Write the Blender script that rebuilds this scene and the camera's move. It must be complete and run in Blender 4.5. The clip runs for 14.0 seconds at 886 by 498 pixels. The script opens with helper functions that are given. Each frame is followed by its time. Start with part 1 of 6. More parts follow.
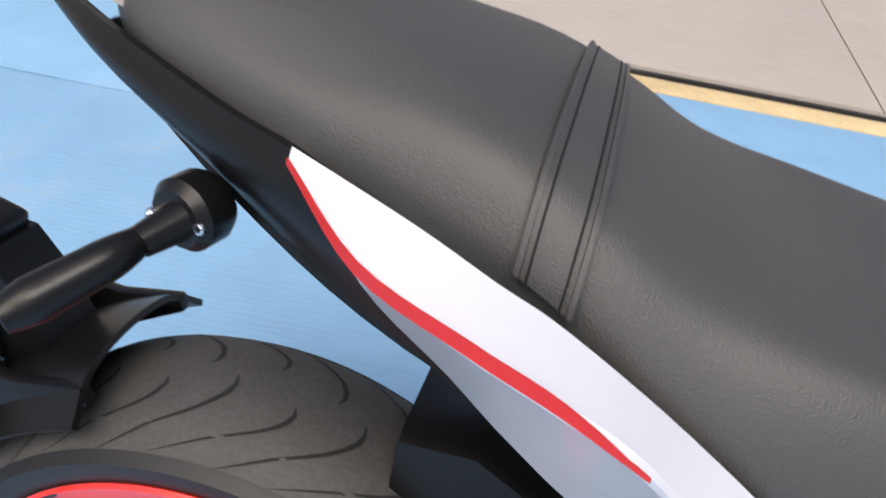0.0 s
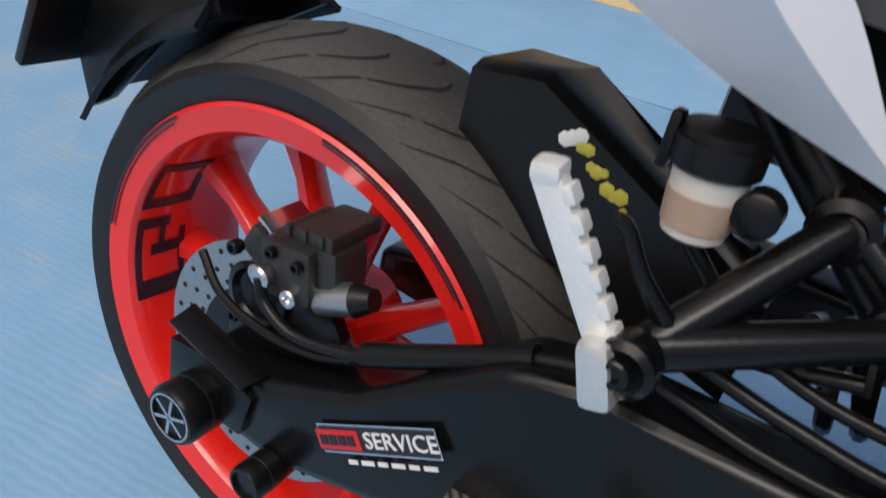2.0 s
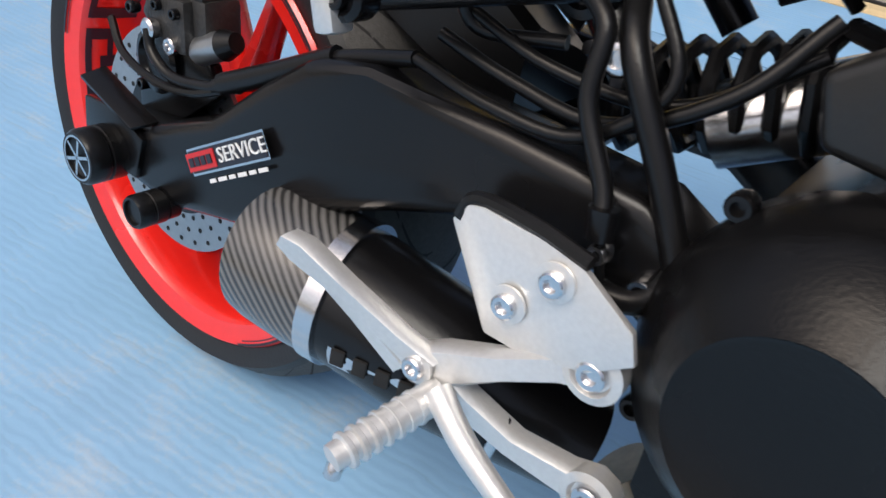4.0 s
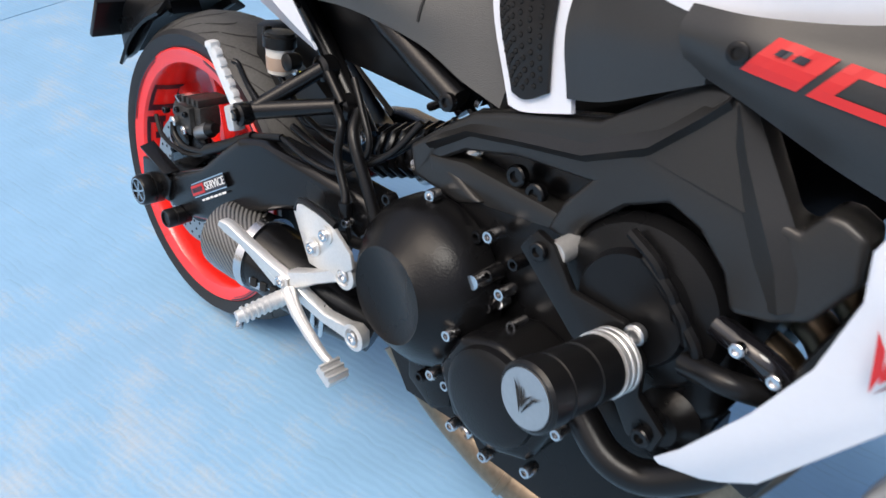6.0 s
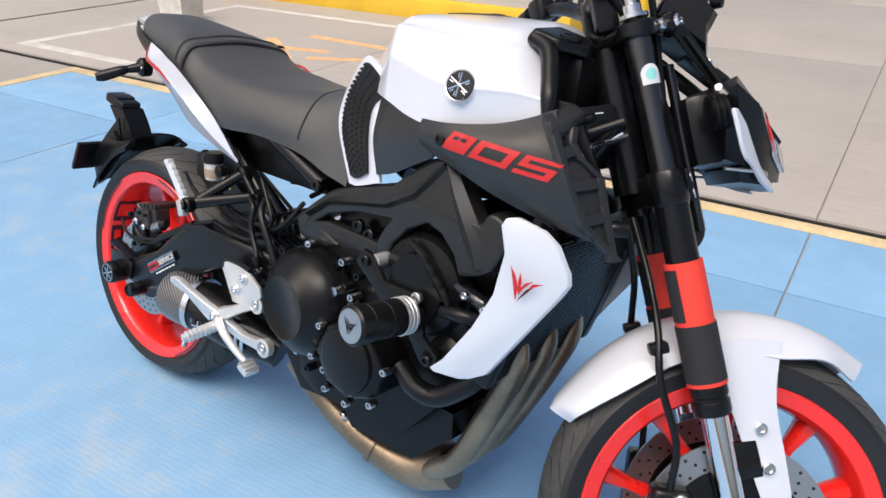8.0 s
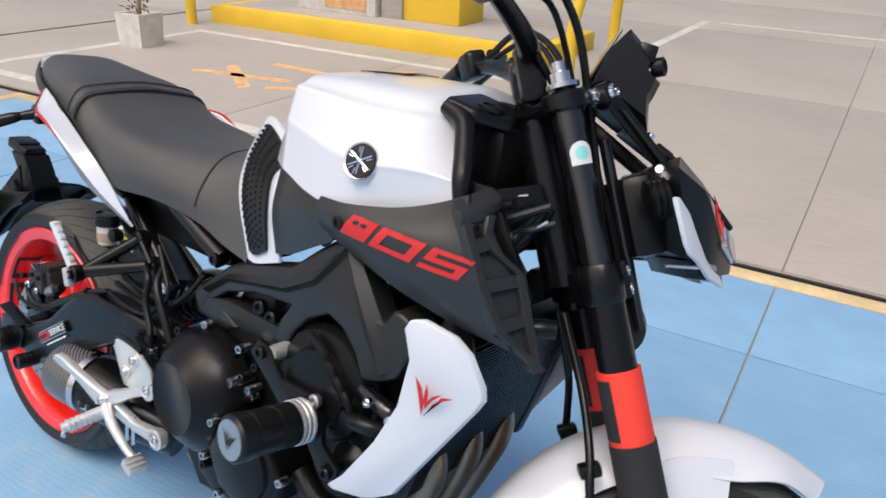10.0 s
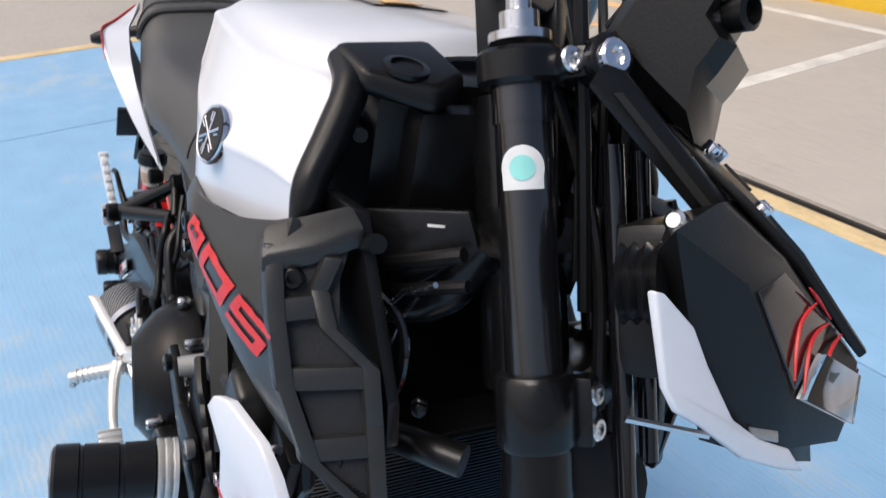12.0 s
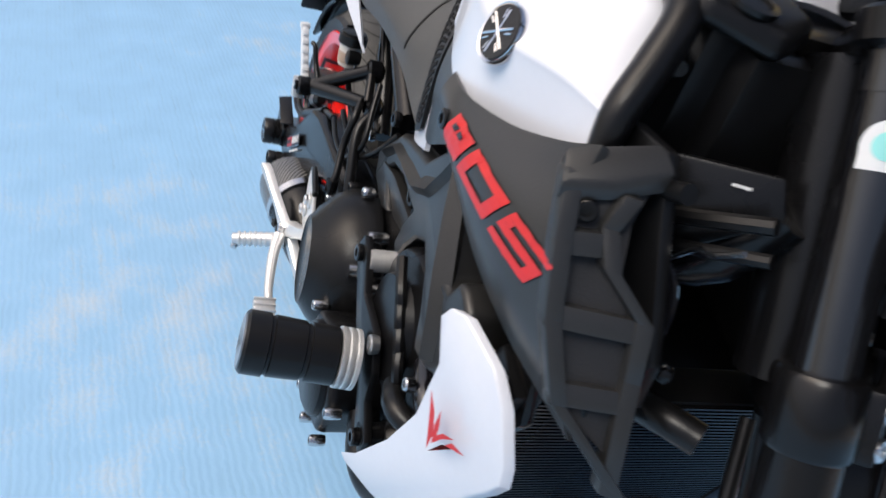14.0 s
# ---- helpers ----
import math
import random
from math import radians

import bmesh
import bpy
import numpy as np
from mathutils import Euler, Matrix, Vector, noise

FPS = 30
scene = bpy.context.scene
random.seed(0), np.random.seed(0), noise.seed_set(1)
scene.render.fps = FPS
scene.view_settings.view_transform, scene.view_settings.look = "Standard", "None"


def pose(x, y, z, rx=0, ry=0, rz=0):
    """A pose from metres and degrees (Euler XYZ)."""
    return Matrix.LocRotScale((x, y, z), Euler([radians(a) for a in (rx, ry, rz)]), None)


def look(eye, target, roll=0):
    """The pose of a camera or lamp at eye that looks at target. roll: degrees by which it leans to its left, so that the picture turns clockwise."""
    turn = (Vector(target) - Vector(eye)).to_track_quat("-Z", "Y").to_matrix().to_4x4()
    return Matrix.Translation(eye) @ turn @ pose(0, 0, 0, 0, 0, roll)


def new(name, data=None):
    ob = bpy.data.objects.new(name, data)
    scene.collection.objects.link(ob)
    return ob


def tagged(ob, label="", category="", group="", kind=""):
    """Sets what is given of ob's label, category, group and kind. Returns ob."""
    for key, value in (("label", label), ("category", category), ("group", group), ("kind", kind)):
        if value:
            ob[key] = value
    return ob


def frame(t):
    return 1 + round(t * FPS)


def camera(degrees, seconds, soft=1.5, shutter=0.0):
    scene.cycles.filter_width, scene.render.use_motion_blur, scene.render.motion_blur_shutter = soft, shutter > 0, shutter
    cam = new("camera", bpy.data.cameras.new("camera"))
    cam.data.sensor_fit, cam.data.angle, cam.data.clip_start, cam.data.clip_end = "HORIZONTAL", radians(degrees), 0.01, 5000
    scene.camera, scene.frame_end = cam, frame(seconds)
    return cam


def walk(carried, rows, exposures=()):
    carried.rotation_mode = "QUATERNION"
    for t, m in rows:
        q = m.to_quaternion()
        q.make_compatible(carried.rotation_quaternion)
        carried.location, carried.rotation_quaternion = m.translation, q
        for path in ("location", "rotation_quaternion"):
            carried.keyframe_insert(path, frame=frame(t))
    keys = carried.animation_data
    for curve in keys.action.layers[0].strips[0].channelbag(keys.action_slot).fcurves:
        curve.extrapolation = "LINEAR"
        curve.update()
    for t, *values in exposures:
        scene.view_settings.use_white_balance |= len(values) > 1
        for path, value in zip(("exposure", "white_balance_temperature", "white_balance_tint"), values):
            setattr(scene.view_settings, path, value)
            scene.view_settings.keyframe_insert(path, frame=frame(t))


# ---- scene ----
cam = camera(60.0, 14.0, soft=1.5, shutter=0.3)
PATH = [
    (0, (0.179, -0.253, 1.082), (-0.084, 1.242, -0.22), 9.8),
    (0.5, (0.22, -0.325, 1.117), (-0.297, 1.214, -0.05), 7.4),
    (1, (0.277, -0.419, 1.096), (-0.33, 1.06, -0.105), 6.9),
    (1.5, (0.329, -0.426, 1.0), (-0.318, 0.936, -0.314), 8.2),
    (2, (0.371, -0.373, 0.857), (-0.425, 0.963, -0.401), 7.1),
    (2.5, (0.415, -0.371, 0.788), (-0.412, 0.964, -0.452), 6.9),
    (3, (0.489, -0.379, 0.764), (-0.375, 0.934, -0.474), 6.6),
    (3.5, (0.568, -0.386, 0.766), (-0.343, 0.872, -0.494), 6.6),
    (3.7, (0.591, -0.399, 0.766), (-0.302, 0.84, -0.526), 6.6),
    (5.8, (1.112, -0.543, 1.053), (0.012, 0.598, -0.166), 1.7),
    (6, (1.171, -0.588, 1.09), (0.072, 0.55, -0.134), 0.6),
    (6.5, (1.271, -0.756, 1.152), (0.219, 0.569, 0.085), 0.5),
    (7, (1.382, -0.871, 1.197), (0.35, 0.536, 0.222), 0.6),
    (7.2, (1.446, -0.915, 1.208), (0.397, 0.513, 0.28), 0.8),
    (9.3, (1.783, -0.932, 1.237), (0.619, 0.437, 0.357), 2.7),
    (9.5, (1.727, -0.87, 1.239), (0.578, 0.523, 0.379), 2.4),
    (10, (1.611, -0.714, 1.251), (0.53, 0.749, 0.42), 2.6),
    (10.5, (1.622, -0.535, 1.235), (0.377, 0.809, 0.432), -0.0),
    (11, (1.669, -0.352, 1.226), (0.18, 0.708, 0.414), 0.7),
    (11.5, (1.602, -0.208, 1.189), (0.062, 0.748, 0.344), -0.2),
    (12, (1.589, -0.13, 1.175), (0.041, 0.657, 0.181), -0.2),
    (12.5, (1.64, -0.062, 1.165), (0.06, 0.543, 0.098), 2.5),
    (13, (1.653, -0.049, 1.173), (-0.013, 0.434, 0.177), 1.1),
    (13.5, (1.634, -0.11, 1.173), (-0.04, 0.271, 0.147), 3.5),
    (14, (1.504, -0.238, 1.149), (-0.022, 0.303, -0.025), 8.8),
]
EXPOSURES = [(0, 0.17), (0.5, 0.06), (1, -0.15), (1.5, -0.47), (2, -0.47), (3, -0.2), (3.5, -0.12), (6, 0.20), (6.5, 0.25), (7, 0.28), (9.5, -0.06), (10.5, 0.05), (11.5, 0.02), (12, 0.08), (12.5, 0.2), (13, 0.28), (13.5, 0.25), (14, 0.12)]
walk(cam, [(t, look(eye, target, roll)) for t, eye, target, roll in PATH], EXPOSURES)
scene.view_settings.exposure = 0.0

# ---- light: bright overcast sky with a broad soft sun ----
world = bpy.data.worlds.new("sky")
scene.world = world
world.use_nodes = True
wn = world.node_tree
sky = wn.nodes.new("ShaderNodeTexSky")
sky.sky_type, sky.sun_disc = "NISHITA", False
sky.sun_elevation, sky.sun_rotation = radians(58), radians(200)
sky.air_density, sky.dust_density, sky.ozone_density = 0.8, 6.0, 0.6
wn.links.new(sky.outputs[0], wn.nodes["Background"].inputs[0])
wn.nodes["Background"].inputs[1].default_value = 0.15
sun = new("sun", bpy.data.lights.new("sun", "SUN"))
sun.data.energy, sun.data.angle, sun.data.color = 1.5, radians(25), (1.0, 0.95, 0.88)
sun.matrix_world = look((2.0, -3.5, 7.0), (0, 0, 0))


# ---- materials ----
def mat(name, color, rough=0.5, metal=0.0, grain=0.0, scale=60.0, vary=0.15, coat=0.0, stain=4.0, dust=0.0, spec=0.5):
    """A surface with two scales of variation in colour and gloss, and fine relief."""
    m = bpy.data.materials.new(name)
    m.use_nodes = True
    nt = m.node_tree
    b = nt.nodes["Principled BSDF"]
    b.inputs["Roughness"].default_value, b.inputs["Metallic"].default_value = rough, metal
    b.inputs["Specular IOR Level"].default_value = spec
    b.inputs["Coat Weight"].default_value, b.inputs["Coat Roughness"].default_value = coat, 0.06
    co = nt.nodes.new("ShaderNodeTexCoord")
    big = nt.nodes.new("ShaderNodeTexNoise")
    big.inputs["Scale"].default_value, big.inputs["Detail"].default_value = stain, 5
    fine = nt.nodes.new("ShaderNodeTexNoise")
    fine.inputs["Scale"].default_value, fine.inputs["Detail"].default_value = scale, 3
    for n in (big, fine):
        nt.links.new(co.outputs["Object"], n.inputs["Vector"])
    mix = nt.nodes.new("ShaderNodeMixRGB")
    c = Vector(color)
    mix.inputs[1].default_value = (*(c * (1 - vary)), 1)
    mix.inputs[2].default_value = (*[min(1, v * (1 + vary) + dust * 0.06) for v in c], 1)
    add = nt.nodes.new("ShaderNodeMath")
    add.operation = "MULTIPLY_ADD"
    add.inputs[1].default_value, add.inputs[2].default_value = 0.35, 0.0
    nt.links.new(fine.outputs[0], add.inputs[0])
    nt.links.new(big.outputs[0], add.inputs[2])
    ramp = nt.nodes.new("ShaderNodeMapRange")
    ramp.inputs[1].default_value, ramp.inputs[2].default_value = 0.45, 0.9
    nt.links.new(add.outputs[0], ramp.inputs[0])
    nt.links.new(ramp.outputs[0], mix.inputs[0])
    nt.links.new(mix.outputs[0], b.inputs["Base Color"])
    rr = nt.nodes.new("ShaderNodeMapRange")
    rr.inputs[3].default_value, rr.inputs[4].default_value = max(0.02, rough - 0.07), min(1, rough + 0.08)
    nt.links.new(big.outputs[0], rr.inputs[0])
    nt.links.new(rr.outputs[0], b.inputs["Roughness"])
    if grain:
        bump = nt.nodes.new("ShaderNodeBump")
        bump.inputs["Strength"].default_value, bump.inputs["Distance"].default_value = grain, 0.002
        nt.links.new(fine.outputs[0], bump.inputs["Height"])
        nt.links.new(bump.outputs[0], b.inputs["Normal"])
    return m


RUBBER = mat("tyre_rubber", (0.034, 0.033, 0.031), 0.66, grain=0.35, scale=220, vary=0.3, dust=0.5)
SIDEWALL = mat("sidewall_rubber", (0.009, 0.009, 0.010), 0.5, grain=0.15, scale=220, vary=0.25)
# near-black for recesses whose shade is painted on, and for dark print and stitching
GROOVE = mat("recess_and_print_black", (0.008, 0.008, 0.008), 0.8)
RED = mat("red_wheel_paint", (0.80, 0.018, 0.012), 0.28, coat=0.6, vary=0.06, scale=90)
REDWRAP = mat("red_fabric", (0.85, 0.05, 0.03), 0.7, grain=0.3, scale=500, vary=0.06)
BLACKWRAP = mat("black_fabric", (0.018, 0.018, 0.02), 0.8, grain=0.4, scale=500, vary=0.2)
WHITE = mat("white_pearl_paint", (0.65, 0.67, 0.725), 0.3, coat=0.7, vary=0.03, scale=140)
PLASTIC = mat("black_grained_plastic", (0.006, 0.006, 0.0064), 0.29, grain=0.08, scale=450, vary=0.3, spec=0.30)
SATIN = mat("satin_black_metal", (0.005, 0.005, 0.0056), 0.25, 0.0, grain=0.06, scale=300, vary=0.25, spec=0.34)
COVER = mat("dark_grey_moulded_plastic", (0.022, 0.022, 0.022), 0.33, grain=0.06, scale=420, vary=0.2, spec=0.5)
GRAPHITE = mat("graphite_frame_paint", (0.026, 0.0255, 0.025), 0.33, 0.35, grain=0.08, scale=350, vary=0.15)
FORK = mat("black_anodised_fork", (0.007, 0.007, 0.008), 0.22, coat=0.5, vary=0.2, spec=0.8)
GLOSS = mat("gloss_black", (0.008, 0.008, 0.01), 0.12, coat=0.5, vary=0.2)
ENGINE = mat("black_engine_casting", (0.0055, 0.0055, 0.006), 0.28, 0.0, grain=0.14, scale=380, vary=0.3, spec=0.24)
VINYL = mat("seat_vinyl", (0.062, 0.062, 0.061), 0.44, grain=0.3, scale=700, vary=0.18, spec=0.45)
ALU = mat("cast_aluminium", (0.70, 0.695, 0.68), 0.34, 0.65, grain=0.15, scale=260, vary=0.12)
PEGALU = mat("bare_peg_aluminium", (0.84, 0.835, 0.82), 0.36, 0.35, grain=0.15, scale=260, vary=0.08)
STEEL = mat("bright_steel", (0.66, 0.66, 0.67), 0.2, 1.0, grain=0.05, scale=300, vary=0.1)
CHROME = mat("chrome", (0.8, 0.8, 0.82), 0.07, 1.0, vary=0.04)
ROTOR = mat("brake_disc_steel", (0.42, 0.43, 0.44), 0.34, 0.9, grain=0.1, scale=200, vary=0.12)
HEADER = mat("heat_browned_steel", (0.26, 0.20, 0.14), 0.36, 0.85, grain=0.1, scale=120, vary=0.35, stain=9)
CALIPER = mat("grey_caliper_casting", (0.030, 0.029, 0.028), 0.42, 0.4, grain=0.35, scale=300, vary=0.3, dust=0.4)
FLUID = mat("frosted_reservoir_plastic", (0.62, 0.58, 0.52), 0.4, vary=0.08)
BROWN = mat("brake_fluid", (0.42, 0.30, 0.22), 0.4, vary=0.1)
DECALRED = mat("red_decal", (0.55, 0.02, 0.02), 0.4, vary=0.05)
DECALDARK = mat("dark_decal", (0.012, 0.012, 0.02), 0.35, vary=0.1)
DECALWHITE = mat("white_decal", (0.75, 0.75, 0.74), 0.4, vary=0.05)
DECALYELLOW = mat("yellow_decal", (0.45, 0.40, 0.05), 0.45, vary=0.2)
TEAL = mat("teal_sticker", (0.30, 0.72, 0.68), 0.4, vary=0.1)
LENSGREY = mat("clear_tail_lens", (0.6, 0.58, 0.57), 0.12, vary=0.12, stain=30)
LAMP = mat("headlamp_reflector", (0.80, 0.80, 0.80), 0.22, 0.35, vary=0.2, stain=30)
YELLOW = mat("yellow_traffic_paint", (0.75, 0.49, 0.035), 0.55, grain=0.2, scale=60, vary=0.1, stain=3)
POTWHITE = mat("whitewashed_concrete", (0.62, 0.60, 0.56), 0.8, grain=0.4, scale=60, vary=0.15, stain=12)
LINEWHITE = mat("worn_white_line", (0.58, 0.56, 0.52), 0.75, grain=0.3, scale=40, vary=0.2, stain=6)
LINETAN = mat("worn_yellow_line", (0.62, 0.48, 0.27), 0.75, grain=0.3, scale=40, vary=0.2, stain=5)
ORANGE = mat("faded_orange_paint", (0.70, 0.42, 0.20), 0.75, vary=0.25, stain=14)
IRON = mat("drain_iron", (0.03, 0.028, 0.026), 0.65, 0.3, grain=0.4, scale=80, vary=0.4)
TWIG = mat("dry_stem", (0.30, 0.22, 0.13), 0.8, vary=0.2)
LEAF = mat("dusty_leaf", (0.10, 0.12, 0.04), 0.6, vary=0.3)


def carbon_material():
    m = mat("carbon_weave", (0.05, 0.05, 0.052), 0.25, coat=0.5)
    nt = m.node_tree
    b = nt.nodes["Principled BSDF"]
    co = nt.nodes["Texture Coordinate"]
    w = nt.nodes.new("ShaderNodeTexWave")
    w.bands_direction = "DIAGONAL"
    w.inputs["Scale"].default_value, w.inputs["Distortion"].default_value = 62, 0.6
    nt.links.new(co.outputs["Object"], w.inputs["Vector"])
    mix = nt.nodes.new("ShaderNodeMixRGB")
    mix.inputs[1].default_value, mix.inputs[2].default_value = (0.018, 0.018, 0.018, 1), (0.15, 0.147, 0.142, 1)
    nt.links.new(w.outputs["Fac"], mix.inputs[0])
    nt.links.new(mix.outputs[0], b.inputs["Base Color"])
    return m


CARBON = carbon_material()


def glass_material(name, color, rough=0.02):
    m = bpy.data.materials.new(name)
    m.use_nodes = True
    b = m.node_tree.nodes["Principled BSDF"]
    b.inputs["Base Color"].default_value = (*color, 1)
    b.inputs["Roughness"].default_value, b.inputs["Transmission Weight"].default_value = rough, 1.0
    b.inputs["IOR"].default_value = 1.45
    return m


SMOKE = glass_material("smoked_lens", (0.88, 0.88, 0.89))


def floor_material(name, base, under, wear, ridges, patch):
    """Painted or bare broom-finished concrete: ridges across, wear to the concrete beneath, stains."""
    m = bpy.data.materials.new(name)
    m.use_nodes = True
    nt = m.node_tree
    b = nt.nodes["Principled BSDF"]
    co = nt.nodes.new("ShaderNodeTexCoord")
    broom = nt.nodes.new("ShaderNodeTexWave")
    broom.bands_direction, broom.wave_profile = "Y", "SIN"
    broom.inputs["Scale"].default_value = 21
    broom.inputs["Distortion"].default_value, broom.inputs["Detail"].default_value = 4.5, 4
    broom.inputs["Detail Scale"].default_value = 1.1
    big, mid, fine = (nt.nodes.new("ShaderNodeTexNoise") for _ in range(3))
    for n, s, d in ((big, 0.9, 6), (mid, 7.0, 6), (fine, 130.0, 3)):
        n.inputs["Scale"].default_value, n.inputs["Detail"].default_value = s, d
    stretch = nt.nodes.new("ShaderNodeMapping")
    stretch.inputs["Scale"].default_value = (0.12, 1.0, 1.0)
    streak = nt.nodes.new("ShaderNodeTexNoise")
    streak.inputs["Scale"].default_value, streak.inputs["Detail"].default_value = 55, 4
    nt.links.new(co.outputs["Object"], stretch.inputs[0])
    nt.links.new(stretch.outputs[0], streak.inputs["Vector"])
    for n in (broom, big, mid, fine):
        nt.links.new(co.outputs["Object"], n.inputs["Vector"])
    total = None
    for src, k in ((big, 0.60), (mid, 0.45), (streak, 0.28), (fine, 0.22)):
        a = nt.nodes.new("ShaderNodeMath")
        a.operation = "MULTIPLY_ADD"
        a.inputs[1].default_value, a.inputs[2].default_value = k, 0.0
        nt.links.new(src.outputs[0], a.inputs[0])
        if total:
            nt.links.new(total.outputs[0], a.inputs[2])
        total = a
    rng = nt.nodes.new("ShaderNodeMapRange")
    rng.inputs[1].default_value, rng.inputs[2].default_value = wear, wear + 0.17
    nt.links.new(total.outputs[0], rng.inputs[0])
    tone = nt.nodes.new("ShaderNodeMixRGB")
    c = Vector(base)
    tone.inputs[1].default_value, tone.inputs[2].default_value = (*(c * 0.86), 1), (*(c * 1.12), 1)
    nt.links.new(mid.outputs[0], tone.inputs[0])
    mix = nt.nodes.new("ShaderNodeMixRGB")
    mix.inputs[2].default_value = (*under, 1)
    nt.links.new(tone.outputs[0], mix.inputs[1])
    k = nt.nodes.new("ShaderNodeMath")
    k.operation = "MULTIPLY"
    k.inputs[1].default_value = patch
    nt.links.new(rng.outputs[0], k.inputs[0])
    nt.links.new(k.outputs[0], mix.inputs[0])
    # dirt held in the broom grooves, broken along their length
    groove = nt.nodes.new("ShaderNodeMapRange")
    groove.inputs[1].default_value, groove.inputs[2].default_value = 0.0, 0.32
    groove.inputs[3].default_value, groove.inputs[4].default_value = 1.0, 0.0
    nt.links.new(broom.outputs["Fac"], groove.inputs[0])
    broken = nt.nodes.new("ShaderNodeMapRange")
    broken.inputs[1].default_value, broken.inputs[2].default_value = 0.46, 0.68
    broken.inputs[3].default_value, broken.inputs[4].default_value = 0.0, ridges * 1.5
    nt.links.new(streak.outputs[0], broken.inputs[0])
    held = nt.nodes.new("ShaderNodeMath")
    held.operation = "MULTIPLY"
    nt.links.new(groove.outputs[0], held.inputs[0])
    nt.links.new(broken.outputs[0], held.inputs[1])
    dirt = nt.nodes.new("ShaderNodeMixRGB")
    dirt.inputs[2].default_value = (0.09, 0.105, 0.12, 1)
    nt.links.new(held.outputs[0], dirt.inputs[0])
    nt.links.new(mix.outputs[0], dirt.inputs[1])
    nt.links.new(dirt.outputs[0], b.inputs["Base Color"])
    b.inputs["Roughness"].default_value = 0.62
    h = nt.nodes.new("ShaderNodeMath")
    h.operation = "MULTIPLY_ADD"
    h.inputs[1].default_value = 0.5
    nt.links.new(fine.outputs[0], h.inputs[0])
    nt.links.new(broom.outputs["Fac"], h.inputs[2])
    bump = nt.nodes.new("ShaderNodeBump")
    bump.inputs["Strength"].default_value, bump.inputs["Distance"].default_value = ridges, 0.004
    nt.links.new(h.outputs[0], bump.inputs["Height"])
    nt.links.new(bump.outputs[0], b.inputs["Normal"])
    return m


BLUE = floor_material("worn_blue_floor_paint", (0.232, 0.428, 0.640), (0.50, 0.50, 0.48), 0.82, 0.095, 0.5)
CONCRETE = floor_material("weathered_concrete", (0.42, 0.385, 0.345), (0.33, 0.30, 0.27), 0.74, 0.1, 0.6)


# ---- mesh helpers ----
def finish(bm, angle=38):
    me = bpy.data.meshes.new("mesh")
    bmesh.ops.recalc_face_normals(bm, faces=bm.faces[:])
    bm.to_mesh(me)
    bm.free()
    me.shade_smooth()
    me.set_sharp_from_angle(angle=radians(angle))
    return me


def part(name, bm, material, parent=None, label="", m=None, angle=38):
    me = finish(bm, angle)
    me.materials.append(material)
    ob = new(name, me)
    if parent:
        ob.parent = parent
    if m:
        ob.matrix_basis = m
    if label:
        ob["label"] = label
    return ob


def ring_skin(bm, rings, closed=True, caps=True):
    """Faces between rings of points; each ring closed on itself."""
    vs = [[bm.verts.new(p) for p in r] for r in rings]
    n = len(vs[0])
    for a, b in zip(vs, vs[1:]):
        for i in range(n if closed else n - 1):
            bm.faces.new((a[i], a[(i + 1) % n], b[(i + 1) % n], b[i]))
    if caps and closed:
        bm.faces.new(vs[0])
        bm.faces.new(vs[-1])
    return bm


def smooth_line(pts, n=6):
    """A Catmull-Rom line through pts."""
    pts = [Vector(p) for p in pts]
    if len(pts) < 3 or n < 2:
        return pts
    ext = [2 * pts[0] - pts[1], *pts, 2 * pts[-1] - pts[-2]]
    out = []
    for i in range(1, len(ext) - 2):
        a, b, c, d = ext[i - 1 : i + 3]
        for k in range(n):
            t = k / n
            out.append(0.5 * (2 * b + (c - a) * t + (2 * a - 5 * b + 4 * c - d) * t * t + (3 * b - a - 3 * c + d) * t ** 3))
    return out + [pts[-1]]


def tube(pts, r, seg=12, n=6, bm=None):
    """A round tube along pts; r is one radius or one for each point."""
    bm = bm or bmesh.new()
    line = smooth_line(pts, n)
    rs = [r] * len(line) if not isinstance(r, (list, tuple)) else [float(v) for v in np.interp(np.linspace(0, len(r) - 1, len(line)), range(len(r)), r)]
    rings, side = [], None
    for i, p in enumerate(line):
        d = (line[min(i + 1, len(line) - 1)] - line[max(i - 1, 0)]).normalized()
        if side is None:
            side = d.orthogonal().normalized()
        side = (side - d * side.dot(d)).normalized()
        up = d.cross(side)
        rings.append([p + rs[i] * (math.cos(a) * side + math.sin(a) * up) for a in (2 * math.pi * k / seg for k in range(seg))])
    return ring_skin(bm, rings)


def lathe(profile, at=(0, 0, 0), axis=(0, -1, 0), seg=32, bm=None, caps=True):
    """profile: (radius, way along axis) turned round the axis through at."""
    bm = bm or bmesh.new()
    at, axis = Vector(at), Vector(axis).normalized()
    u = axis.orthogonal().normalized()
    w = axis.cross(u)
    rings = [[at + axis * h + max(r, 1e-4) * (math.cos(a) * u + math.sin(a) * w) for a in (2 * math.pi * k / seg for k in range(seg))] for r, h in profile]
    return ring_skin(bm, rings, caps=caps)


def bevelled(bm, width, seg=2, limit=25):
    if width:
        es = [e for e in bm.edges if len(e.link_faces) == 2 and e.calc_face_angle(0) > radians(limit)]
        bmesh.ops.bevel(bm, geom=es, offset=width, segments=seg, profile=0.6, affect="EDGES", clamp_overlap=True)
    return bm


